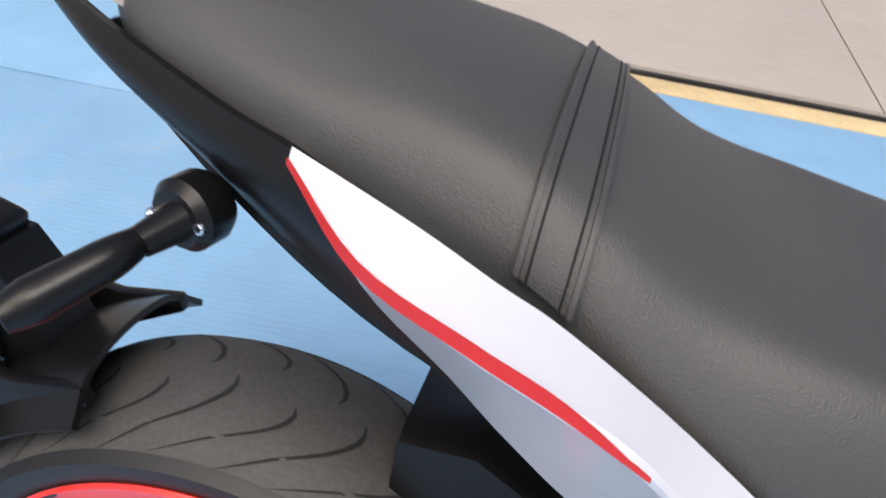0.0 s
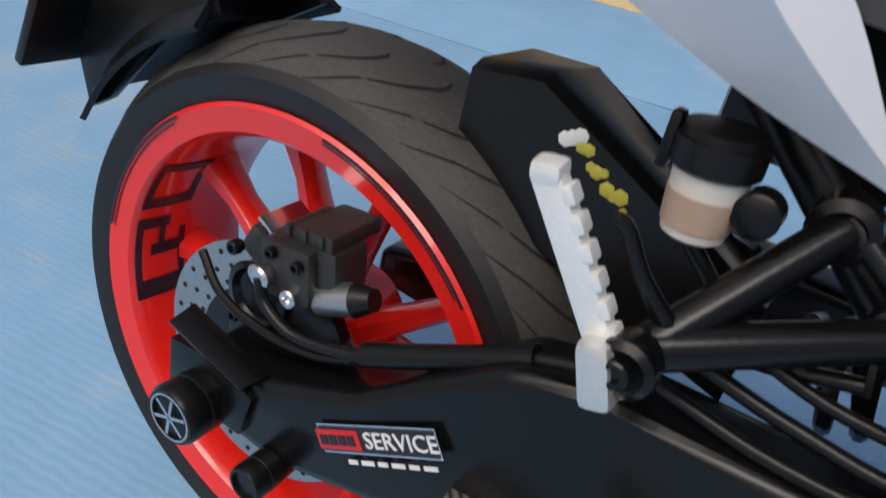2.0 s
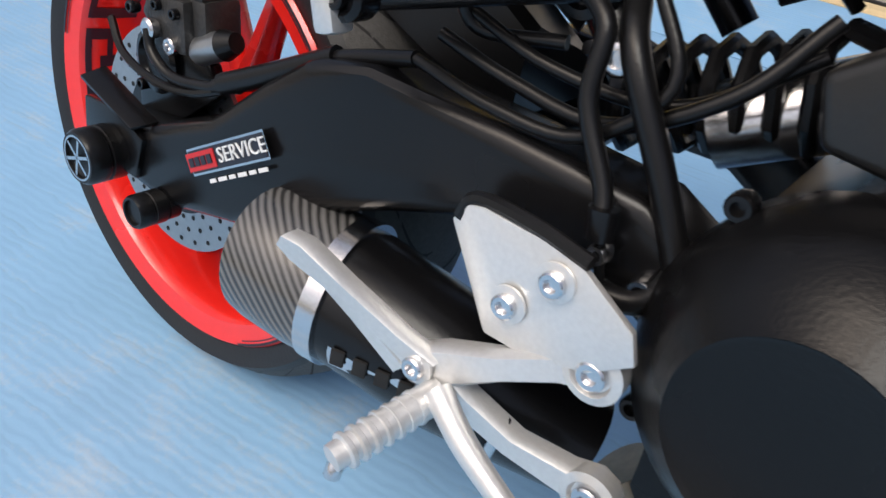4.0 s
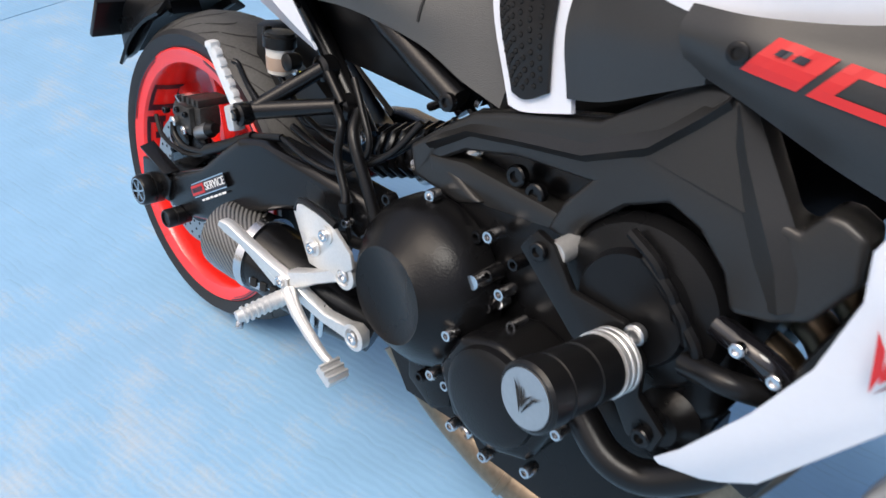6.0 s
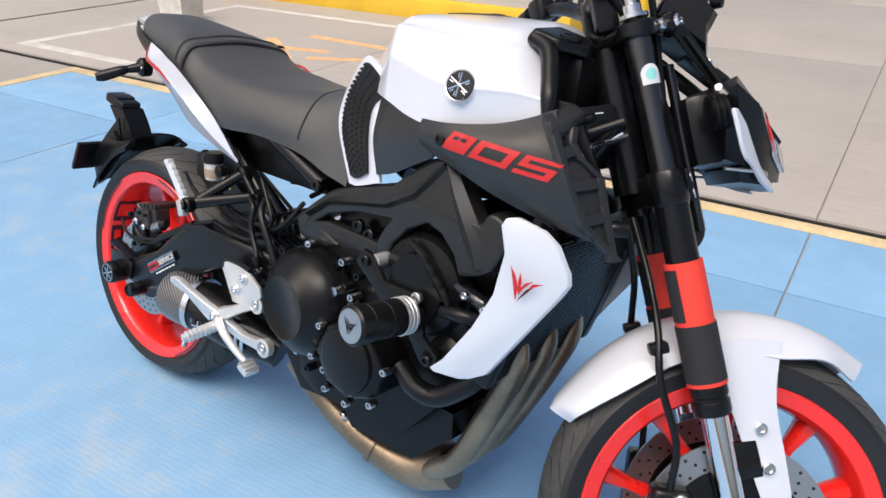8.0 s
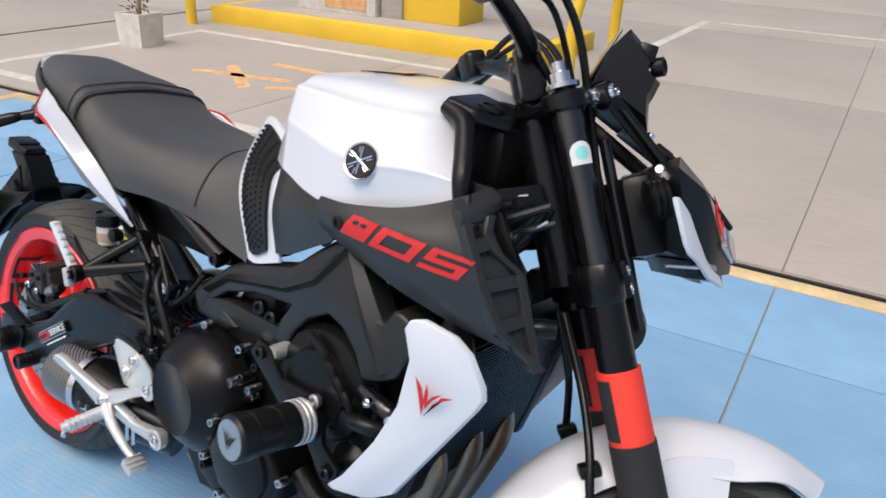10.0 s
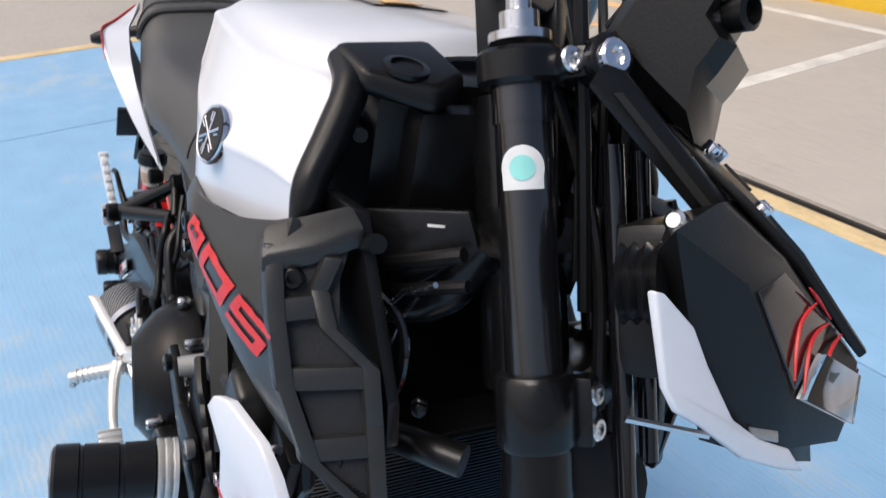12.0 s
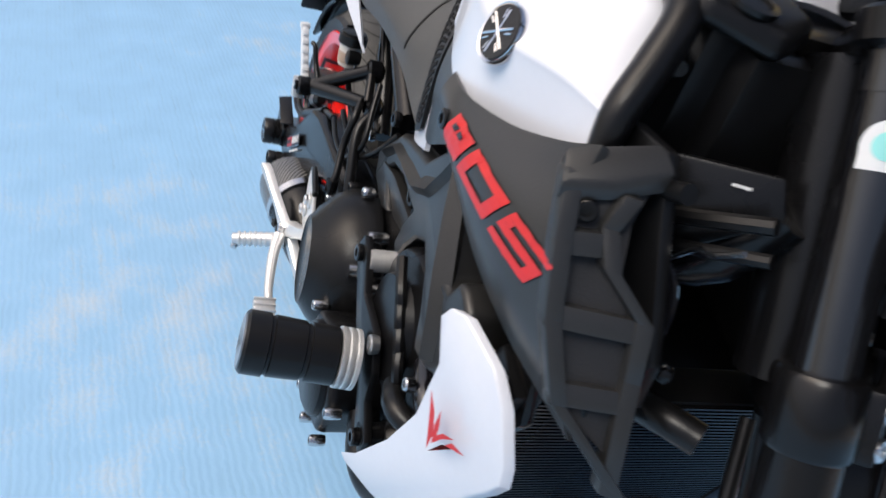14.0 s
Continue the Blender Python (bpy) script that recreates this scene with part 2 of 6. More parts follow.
def slab_of(poly, depth, way=None, bevel=0.0, seg=2):
    """A plate: a 3D polygon thickened by depth along way (its own normal if none)."""
    bm = bmesh.new()
    pts = [Vector(p) for p in poly]
    if way is None:
        way = Vector((0, 0, 0))
        for a, b in zip(pts, pts[1:] + pts[:1]):
            way += a.cross(b)
    way = Vector(way).normalized() * depth
    top = [bm.verts.new(p) for p in pts]
    low = [bm.verts.new(p + way) for p in pts]
    n = len(pts)
    bm.faces.new(top)
    bm.faces.new(low[::-1])
    for i in range(n):
        bm.faces.new((top[i], low[i], low[(i + 1) % n], top[(i + 1) % n]))
    bmesh.ops.recalc_face_normals(bm, faces=bm.faces[:])
    return bevelled(bm, bevel, seg)


def side_plate(xz, y, depth, bevel=0.0, slope=None, seg=2):
    """A plate seen from the side: (x, z) corners at y (or y as a function of x), thickened to the left."""
    return slab_of([(x, slope(x) if slope else y, z) for x, z in xz], depth, (0, 1, 0), bevel, seg)


def block(size, at=(0, 0, 0), bevel=0.003, turn=None, bm=None, seg=2):
    b = bmesh.new()
    bmesh.ops.create_cube(b, size=1)
    bmesh.ops.scale(b, vec=size, verts=b.verts[:])
    bevelled(b, bevel, seg)
    m = Matrix.Translation(at) @ (turn or Matrix())
    bmesh.ops.transform(b, matrix=m, verts=b.verts[:])
    if bm is None:
        return b
    me = bpy.data.meshes.new("t")
    b.to_mesh(me)
    b.free()
    bm.from_mesh(me)
    bpy.data.meshes.remove(me)
    return bm


def sheet(rows, thick=0.004, nu=5, nv=5, bm=None):
    """A smooth shell through a grid of control points, thickened inwards."""
    bm = bm or bmesh.new()
    rows = [smooth_line(r, nu) for r in rows]
    cols = [smooth_line(c, nv) for c in zip(*rows)]
    vs = [[bm.verts.new(p) for p in c] for c in cols]
    for a, b in zip(vs, vs[1:]):
        for i in range(len(a) - 1):
            bm.faces.new((a[i], a[i + 1], b[i + 1], b[i]))
    if thick:
        bm.normal_update()
        every = [v for c in vs for v in c]
        mid = Vector((sum(v.co.x for v in every) / len(every), 0, sum(v.co.z for v in every) / len(every) - 0.1))
        out = 1 if sum(v.normal.dot(v.co - mid) for v in every) > 0 else -1
        low = [[bm.verts.new(v.co - v.normal * thick * out) for v in c] for c in vs]
        for a, b in zip(low, low[1:]):
            for i in range(len(a) - 1):
                bm.faces.new((b[i], b[i + 1], a[i + 1], a[i]))
        n, k = len(vs), len(vs[0])
        rim = [(i, 0) for i in range(n)] + [(n - 1, j) for j in range(1, k)] + [(i, k - 1) for i in range(n - 2, -1, -1)] + [(0, j) for j in range(k - 2, 0, -1)]
        for (i, j), (x, y) in zip(rim, rim[1:] + rim[:1]):
            bm.faces.new((vs[i][j], low[i][j], low[x][y], vs[x][y]))
    return bm


def mirrored(bm):
    """Adds the other side: a copy mirrored in y = 0."""
    geo = bmesh.ops.duplicate(bm, geom=bm.verts[:] + bm.edges[:] + bm.faces[:])["geom"]
    vs = [g for g in geo if isinstance(g, bmesh.types.BMVert)]
    bmesh.ops.scale(bm, vec=(1, -1, 1), verts=vs)
    bmesh.ops.reverse_faces(bm, faces=[g for g in geo if isinstance(g, bmesh.types.BMFace)])
    return bm


def bolt(at, r, h, axis=(0, -1, 0), parent=None, material=None, name="bolt"):
    """A socket-head bolt."""
    return part(name, lathe([(r * 0.9, -0.004), (r, 0), (r, h * 0.8), (r * 0.85, h), (r * 0.52, h), (r * 0.48, h * 0.45), (0, h * 0.45)], at, axis, 14), material or STEEL, parent or bike)


def lettering(text, size, depth=0.0006):
    cu = bpy.data.curves.new("text", "FONT")
    cu.body, cu.size, cu.extrude, cu.align_x, cu.align_y = text, size, depth, "CENTER", "CENTER"
    cu.resolution_u = 3
    ob = bpy.data.objects.new("text", cu)
    scene.collection.objects.link(ob)
    me = bpy.data.meshes.new_from_object(ob.evaluated_get(bpy.context.evaluated_depsgraph_get()))
    bpy.data.objects.remove(ob)
    bm = bmesh.new()
    bm.from_mesh(me)
    return bm


# ---- the forecourt: painted and bare slabs, drain, lines, island ----
FLOOR = pose(0, 0, 0, 0, 0, 7.4)


def floor_box(u0, u1, v0, v1, z0, z1, bevel=0.0):
    return block((u1 - u0, v1 - v0, z1 - z0), ((u0 + u1) / 2, (v0 + v1) / 2, (z0 + z1) / 2), bevel)


bm = bmesh.new()
bmesh.ops.create_grid(bm, x_segments=4, y_segments=4, size=400)
bmesh.ops.translate(bm, vec=(0, 0, -0.012), verts=bm.verts[:])
ground = tagged(part("ground", bm, CONCRETE, m=FLOOR), "grey weathered concrete forecourt reaching to the horizon", "ground", kind="structure")
GAP = 0.0035
us = [-3.18, -1.90, 1.35, 4.60, 7.85, 11.1]
lengths = [-11.6, -8.35, -5.1, -1.87, 1.345, 1.90]
for a, b in zip(us, us[1:]):
    for c, d in zip(lengths, lengths[1:]):
        part("blue_slab", floor_box(a + GAP, b - GAP, c + GAP, d - (GAP if d < 1.8 else 0), -0.03, 0.0, 0.002), BLUE, ground)
us = [-15.0, -11.65, -8.4, -5.27, -1.90, 1.35, 4.60, 7.85, 11.1]
lengths = [2.062, 5.3, 8.55, 11.8, 15.0, 18.3]
for a, b in zip(us, us[1:]):
    for c, d in zip(lengths, lengths[1:]):
        part("concrete_slab", floor_box(a + (0.03 if a == -5.27 else GAP), b - (0.03 if b == -5.27 else GAP), c + GAP, d - GAP, -0.03, 0.0, 0.002), CONCRETE, ground)
for a, b in zip(us[:3], us[1:3] + [-3.28]):
    for c, d in zip([-8.35, -5.1, -1.87, 1.345][:3], [-5.1, -1.87, 1.99]):
        part("concrete_slab", floor_box(a + GAP, (b if b == -3.28 else b) - GAP, c + GAP, d - GAP, -0.03, 0.0, 0.002), CONCRETE, ground)
part("border_strip", floor_box(-3.28, 11.1, 1.902, 1.992, -0.03, 0.0015, 0.001), LINETAN, ground, "worn yellow border line")
part("border_strip", floor_box(-3.28, -3.182, -11.6, 1.90, -0.03, 0.0015, 0.001), LINETAN, ground, "worn yellow border line")

drain = new("drain_channel")
drain.matrix_world = FLOOR
tagged(drain, "dark iron drain channel set in the concrete", "drain", kind="structure")
part("channel", floor_box(-15, 11.1, 2.0, 2.055, -0.03, -0.008), IRON, drain)
for k in range(26):
    part("grate_rail", floor_box(-15 + k, -14.012 + k, 2.021, 2.034, -0.02, 0.0, 0.001), IRON, drain)
cross_drain = new("drain_channel")
cross_drain.matrix_world = FLOOR
tagged(cross_drain, "narrow dark drain channel crossing the concrete", "drain", kind="structure")
part("channel", floor_box(-5.296, -5.246, 2.06, 15, -0.03, -0.006), IRON, cross_drain)

lines = new("parking_bay_lines")
lines.matrix_world = FLOOR
tagged(lines, "worn white painted parking bay outline on concrete", "road marking", kind="structure")
for u0, u1, v0, v1 in ((-4.3, -0.60, 2.22, 2.32), (-4.3, -4.2, 2.32, 4.45), (-0.70, -0.60, 2.32, 4.5), (-4.3, -0.60, 4.45, 4.54)):
    part("line", floor_box(u0, u1, v0, v1, -0.01, 0.0018, 0.0005), LINEWHITE, lines)
far_lines = new("parking_bay_lines")
far_lines.matrix_world = FLOOR
tagged(far_lines, "distant worn white bay line on concrete", "road marking", kind="structure")
for u0, u1, v0, v1 in ((-0.4, 3.4, 9.2, 9.3), (-0.6, -0.5, 6.4, 9.3), (-9.5, -5.9, 2.6, 2.7), (-9.5, -9.4, 2.7, 6.0)):
    part("line", floor_box(u0, u1, v0, v1, -0.01, 0.0018, 0.0005), LINEWHITE, far_lines)
sign = new("bay_symbol")
sign.matrix_world = FLOOR
tagged(sign, "faded orange painted symbol inside the bay", "road marking", kind="structure")
for pts in (((-3.0, 3.2), (-2.2, 3.35)), ((-2.9, 3.5), (-2.3, 3.0)), ((-2.2, 3.1), (-1.6, 3.4)), ((-2.7, 3.75), (-1.9, 3.7))):
    a, b = (Vector((*p, 0)) for p in pts)
    w = (b - a).cross(Vector((0, 0, 1))).normalized() * 0.045
    part("stroke", slab_of([a - w, b - w, b + w, a + w], 0.0018, (0, 0, 1)), ORANGE, sign)

island = new("pump_island")
island.matrix_world = FLOOR
tagged(island, "raised yellow kerbed pump island with grey top", "kerb island", kind="structure")
part("kerb", floor_box(-4.6, -0.95, 4.95, 6.3, -0.02, 0.17, 0.03), YELLOW, island)
part("island_top", floor_box(-4.45, -1.08, 5.08, 6.2, 0.1, 0.175, 0.004), CONCRETE, island)
column = tagged(part("island_column", floor_box(-2.62, -2.0, 5.5, 6.0, 0.172, 3.2, 0.02), YELLOW, m=FLOOR), "square yellow painted column on the pump island", "column")
bollard = new("hoop_guard")
bollard.matrix_world = FLOOR
tagged(bollard, "yellow steel tube hoop guard beside the island", "guard rail")
part("hoop", tube([(-0.62, 4.78, -0.02), (-0.62, 4.80, 0.45), (-0.56, 4.90, 0.80), (-0.54, 5.15, 0.98), (-0.54, 5.4, 0.98), (-0.56, 5.65, 0.8), (-0.6, 5.74, 0.4), (-0.6, 5.74, -0.02)], 0.045, 14), YELLOW, bollard)
post = tagged(part("yellow_post", tube([(-4.62, 4.72, -0.02), (-4.62, 4.72, 0.9)], 0.05, 14, 1), YELLOW, m=FLOOR), "short round yellow post at the island end", "bollard")
pump = new("pump_cabinet")
pump.matrix_world = FLOOR @ pose(-3.35, 5.62, 0.172)
tagged(pump, "white and orange pump cabinet on the island", "fuel pump")
part("body", block((0.95, 0.42, 1.5), (0, 0, 0.75), 0.02), POTWHITE, pump)
part("panel", block((0.5, 0.01, 0.5), (0.12, -0.214, 0.3), 0.002), ORANGE, pump, "orange lower panel")
part("side_column", block((0.24, 0.3, 1.6), (0.62, 0, 0.8), 0.01), CONCRETE, pump)

planter = new("planter")
planter.matrix_world = pose(-4.49, 3.07, 0, 0, 0, 12)
tagged(planter, "whitewashed concrete block planter with a dry stem", "planter")
part("pot", bevelled(ring_skin(bmesh.new(), [[(s * a, s * b, z) for a, b in ((-1, -1), (1, -1), (1, 1), (-1, 1))] for s, z in ((0.125, 0), (0.135, 0.27), (0.105, 0.27), (0.1, 0.22))]), 0.012), POTWHITE, planter)
part("stem", tube([(0, 0, 0.2), (0.02, 0.01, 0.5), (-0.02, 0.03, 0.9), (0.03, 0.0, 1.3)], [0.02, 0.018, 0.014, 0.008], 8), TWIG, planter)
rng = random.Random(4)
bm = bmesh.new()
for k in range(50):
    c = Vector((rng.uniform(-0.1, 0.1), rng.uniform(-0.1, 0.1), rng.uniform(0.25, 0.42)))
    d = Vector((rng.uniform(-1, 1), rng.uniform(-1, 1), rng.uniform(-0.2, 1))).normalized() * rng.uniform(0.03, 0.07)
    w = d.orthogonal().normalized() * 0.008
    vs4 = [bm.verts.new(p) for p in (c, c + d * 0.5 + w, c + d, c + d * 0.5 - w)]
    bm.faces.new(vs4)
part("foliage", bm, LEAF, planter)
rope = tagged(part("barrier_rope", tube([(-4.46, 3.1, 0.75), (-4.55, 3.5, 0.55), (-4.75, 4.0, 0.5), (-5.0, 4.3, 0.75)], 0.012, 8), LINETAN), "thin yellow rope slung between planter and post", "rope")

# ---- the motorcycle, built upright and leaned on its side stand ----
LEAN_DEG = 10.53
bike = new("motorcycle")
bike.matrix_world = pose(0, 0, 0, -LEAN_DEG, 0, 0)
tagged(bike, "white, red and black motorcycle leaning on its side stand", "motorcycle")
STEER = Matrix.Translation((1.419, 0.012, 0.303)) @ pose(0, 0, 0, 0, -25, 0) @ pose(0, 0, 0, 0, 0, 36) @ Matrix.Translation((0, 0.019, 0))


def P(name, bm, material, label="", parent=None, angle=38):
    return part(name, bm, material, parent or bike, label, None, angle)


def S(name, bm, material, label="", parent=None, angle=38):
    """A part that turns with the steering."""
    return part(name, bm, material, parent or bike, label, None if parent else STEER, angle)


def wheel(add, name, cx, cy, cz, tyre_r, half, rim_half, label):
    """Tyre, red rim with ten paired spokes, hub; the axle lies along y."""
    c = Vector((cx, cy, cz))
    k = half
    prof = [(0.235, -0.9 * k), (0.250, -k * 0.97), (0.264, -k), (tyre_r - 0.030, -k * 0.93), (tyre_r - 0.013, -k * 0.70), (tyre_r - 0.004, -k * 0.38), (tyre_r, 0)]
    prof = prof + [(r, -h) for r, h in prof[-2::-1]] + [(0.231, rim_half - 0.005), (0.231, -rim_half + 0.005)]
    prof.append(prof[0])
    tyre = add(name + "_tyre", lathe(prof, c, seg=96, caps=False), RUBBER, "black road tyre with curved rain grooves")
    for side in (-1, 1):
        wall = [(0.236, side * 0.90 * k), (0.250, side * (0.97 * k + 0.001)), (0.264, side * (k + 0.0012)), (tyre_r - 0.031, side * (0.94 * k + 0.0016)), (tyre_r - 0.027, side * (0.90 * k + 0.0010)), (tyre_r - 0.030, side * 0.90 * k)]
        add("sidewall", lathe(wall, c, seg=96, caps=False), SIDEWALL, "smooth black sidewall", tyre)
    # grooves: uncut, dark ribbons bent over the tread stand in for their shade
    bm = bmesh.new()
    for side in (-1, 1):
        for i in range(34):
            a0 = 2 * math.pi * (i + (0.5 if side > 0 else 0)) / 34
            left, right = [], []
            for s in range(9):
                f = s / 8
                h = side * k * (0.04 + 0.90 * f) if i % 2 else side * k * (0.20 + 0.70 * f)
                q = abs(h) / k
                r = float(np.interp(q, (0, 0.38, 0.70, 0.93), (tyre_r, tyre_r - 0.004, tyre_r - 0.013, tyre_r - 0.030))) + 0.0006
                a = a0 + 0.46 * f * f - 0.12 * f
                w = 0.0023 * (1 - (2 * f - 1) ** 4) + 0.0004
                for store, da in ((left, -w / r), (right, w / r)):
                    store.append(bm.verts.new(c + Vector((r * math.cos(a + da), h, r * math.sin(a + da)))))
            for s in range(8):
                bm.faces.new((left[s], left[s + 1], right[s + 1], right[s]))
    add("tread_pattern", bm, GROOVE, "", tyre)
    h = rim_half
    rim_prof = [(0.229, -h), (0.231, -h - 0.004), (0.228, -h - 0.007), (0.2215, -h - 0.005), (0.206, -h - 0.002), (0.2015, -h + 0.004), (0.197, -h + 0.03), (0.194, 0), (0.197, h - 0.03), (0.2015, h - 0.004), (0.206, h + 0.002), (0.2215, h + 0.005), (0.228, h + 0.007), (0.231, h + 0.004), (0.229, h), (0.205, h * 0.6), (0.202, -h * 0.6), (0.229, -h)]
    rim_prof = [(r * 1.042, y) for r, y in rim_prof]
    rim = add(name + "_rim", lathe(rim_prof, c, seg=96, caps=False), RED, "glossy red cast rim")
    add("hub", lathe([(0.03, -0.06), (0.05, -0.058), (0.055, -0.02), (0.055, 0.02), (0.05, 0.058), (0.03, 0.06)], c, seg=32), RED, "", rim)
    for i in range(5):
        for side in (-1, 1):
            a0 = 2 * math.pi * i / 5 + 0.35
            a1, a2 = a0 + side * 0.10, a0 + side * 0.30
            d0, d1 = Vector((math.cos(a1), 0, math.sin(a1))), Vector((math.cos(a2), 0, math.sin(a2)))
            rings = []
            for f, w, t in ((0.0, 0.017, 0.024), (0.35, 0.012, 0.019), (0.7, 0.010, 0.016), (1.0, 0.017, 0.022)):
                p = c + (d0 * 0.045) * (1 - f) + (d1 * 0.207) * f
                n = (d1 * 0.199 - d0 * 0.045).normalized()
                s = Vector((-n.z, 0, n.x))
                rings.append([p + s * w * x + Vector((0, t * y, 0)) for x, y in ((-1, -0.5), (-0.5, -1), (0.5, -1), (1, -0.5), (1, 0.5), (0.5, 1), (-0.5, 1), (-1, 0.5))])
            add("spoke", ring_skin(bmesh.new(), rings), RED, "", rim)
    return rim, c


def disc(add, c, y, r0, r1, seg=60):
    """A drilled brake disc: a steel ring with rows of dark holes and a carrier."""
    at = Vector((c[0], y, c[2]))
    d = add("brake_disc", lathe([(r0, 0), (r1, 0), (r1, 0.0045), (r0, 0.0045), (r0, 0)], at, seg=seg, caps=False), ROTOR, "drilled steel brake disc")
    bm = bmesh.new()
    for i in range(28):
        for j, f in enumerate((0.2, 0.5, 0.8)):
            a = 2 * math.pi * (i + 0.33 * j) / 28
            r = r0 + (r1 - r0) * f
            lathe([(0.0028, -0.0004), (0.0028, 0.0050)], at + Vector((r * math.cos(a), 0, r * math.sin(a))), seg=8, bm=bm)
    add("hole_pattern", bm, GROOVE, "", d)
    add("carrier", lathe([(0.04, 0.0), (r0 + 0.004, 0.001), (r0 + 0.004, 0.006), (0.04, 0.008)], at, seg=seg), SATIN, "", d)
    return d


def rim_bar(bm, c, a0, a1, y0, y1, n=6):
    """A decal bar on the barrel of the rear rim, between two angles and two depths."""
    rows = []
    for i in range(n + 1):
        a = math.radians(a0 + (a1 - a0) * i / n)
        row = []
        for y in (y0, (y0 + y1) / 2, y1):
            r = float(np.interp(-y, (0.0, 0.046, 0.072, 0.078), (0.2021, 0.2053, 0.2100, 0.2147))) - 0.0012
            row.append(bm.verts.new((c[0] + r * math.cos(a), c[1] + y, c[2] + r * math.sin(a))))
        rows.append(row)
    for p, q in zip(rows, rows[1:]):
        for k in range(2):
            bm.faces.new((p[k], p[k + 1], q[k + 1], q[k]))


def flange_arc(bm, c, a0, a1, r0, r1, y, n=24):
    rows = [[bm.verts.new((c[0] + r * math.cos(math.radians(a0 + (a1 - a0) * i / n)), c[1] + y, c[2] + r * math.sin(math.radians(a0 + (a1 - a0) * i / n)))) for r in (r0, r1)] for i in range(n + 1)]
    for p, q in zip(rows, rows[1:]):
        bm.faces.new((p[0], p[1], q[1], q[0]))


rear_rim, RC = wheel(P, "rear", 0.0, -0.008, 0.299, 0.299, 0.084, 0.076, "")
disc(P, RC, -0.098, 0.074, 0.122)
# dark number "60" and stripes on the red rim
D = math.radians
YO, YI = -0.073, -0.016
bm = bmesh.new()
for a0, a1, y0, y1 in ((166, 190, YO, YO + 0.007), (188, 194, YO, YI), (172, 194, YI - 0.007, YI), (166, 170, YO, YO + 0.036), (176, 180, -0.056, YI), (166, 178, -0.048, -0.041)):
    rim_bar(bm, RC, a0, a1, y0, y1)
P("number_six", bm, DECALDARK, "dark number on the red rim", rear_rim)
bm = bmesh.new()
for a0, a1, y0, y1 in ((142, 162, YO, YO + 0.007), (158, 162, YO, YI), (142, 162, YI - 0.007, YI), (142, 146, YO, YI)):
    rim_bar(bm, RC, a0, a1, y0, y1)
P("number_zero", bm, DECALDARK, "", rear_rim)
for a0, a1 in ((126, 171), (-62, -18), (42, 84)):
    for r0, r1, da, y in ((0.2350, 0.2380, 0, -0.0838), (0.2316, 0.2330, 2, -0.0826)):
        bm = bmesh.new()
        flange_arc(bm, RC, a0 + da, a1, r0, r1, y)
        P("rim_stripe", bm, DECALDARK, "", rear_rim)

front_rim, FC = wheel(S, "front", 0.0272, 0, -0.0127, 0.300, 0.060, 0.050, "")
for y in (-0.070, 0.064):
    disc(S, FC, y, 0.105, 0.149)

# swingarm with its axle, spools and stickers
ARM = [(-0.03, 0.335), (0.046, 0.353), (0.13, 0.400), (0.19, 0.455), (0.235, 0.492), (0.291, 0.506), (0.40, 0.505), (0.50, 0.50), (0.56, 0.47), (0.56, 0.40), (0.47, 0.445), (0.40, 0.44), (0.33, 0.41), (0.262, 0.375), (0.17, 0.315), (0.076, 0.284), (-0.03, 0.292)]
ARM = [(x + 0.015 * min(1, max(0, x / 0.1)), z + 0.002 * min(1, max(0, (x + 0.03) / 0.12))) for x, z in ARM]
arm = P("swingarm", side_plate(ARM, -0.174, 0.06, 0.014, lambda x: -0.174 + 0.10 * max(0, x - 0.3), 3), SATIN, "satin black aluminium swingarm")
P("swingarm", side_plate(ARM, 0.102, 0.05, 0.012, seg=3), SATIN, "satin black aluminium swingarm")
P("axle_plate", side_plate([(-0.035, 0.30), (0.05, 0.30), (0.06, 0.345), (0.02, 0.36), (-0.035, 0.352)], -0.180, 0.01, 0.002), SATIN, "", arm)
P("adjuster_flag", slab_of([(-0.030, -0.186, 0.372), (0.052, -0.186, 0.352), (0.058, -0.160, 0.356), (-0.030, -0.160, 0.378)], 0.004, None, 0.001), SATIN, "", arm)


def spool(y0, y1, x, z, r, name, label):
    n = y0 - y1
    prof = [(r * 0.6, 0), (r * 0.95, 0.002), (r * 0.95, n * 0.3), (r * 0.88, n * 0.31), (r * 0.88, n * 0.34), (r, n * 0.36), (r, n * 0.62), (r * 0.93, n * 0.64), (r * 0.93, n * 0.66), (r, n * 0.68), (r, n * 0.93), (r * 0.9, n), (r * 0.75, n), (r * 0.72, n - 0.003), (0, n - 0.003)]
    s = P(name, lathe(prof, (x, y0, z), seg=36), PLASTIC, label)
    return s


sp = spool(-0.150, -0.211, 0.003, 0.308, 0.0275, "axle_slider", "black plastic axle slider with a grooved body")
bm = lathe([(0.0205, 0), (0.0225, 0), (0.0225, 0.001), (0.0205, 0.001), (0.0205, 0)], (0.003, -0.2102, 0.308), seg=36, caps=False)
for k in range(3):
    a = math.pi * k / 3 + 0.4
    d = Vector((math.cos(a), 0, math.sin(a)))
    w = Vector((-d.z, 0, d.x)) * 0.0016
    o = Vector((0.003, -0.2102, 0.308))
    bm.faces.new([bm.verts.new(o + p + Vector((0, -0.001, 0))) for p in (d * 0.019 + w, d * 0.019 - w, -d * 0.019 - w, -d * 0.019 + w)])
P("cap_emblem", bm, STEEL, "", sp)
spool(-0.160, -0.205, 0.083, 0.287, 0.0165, "stand_bobbin", "small black paddock stand bobbin")
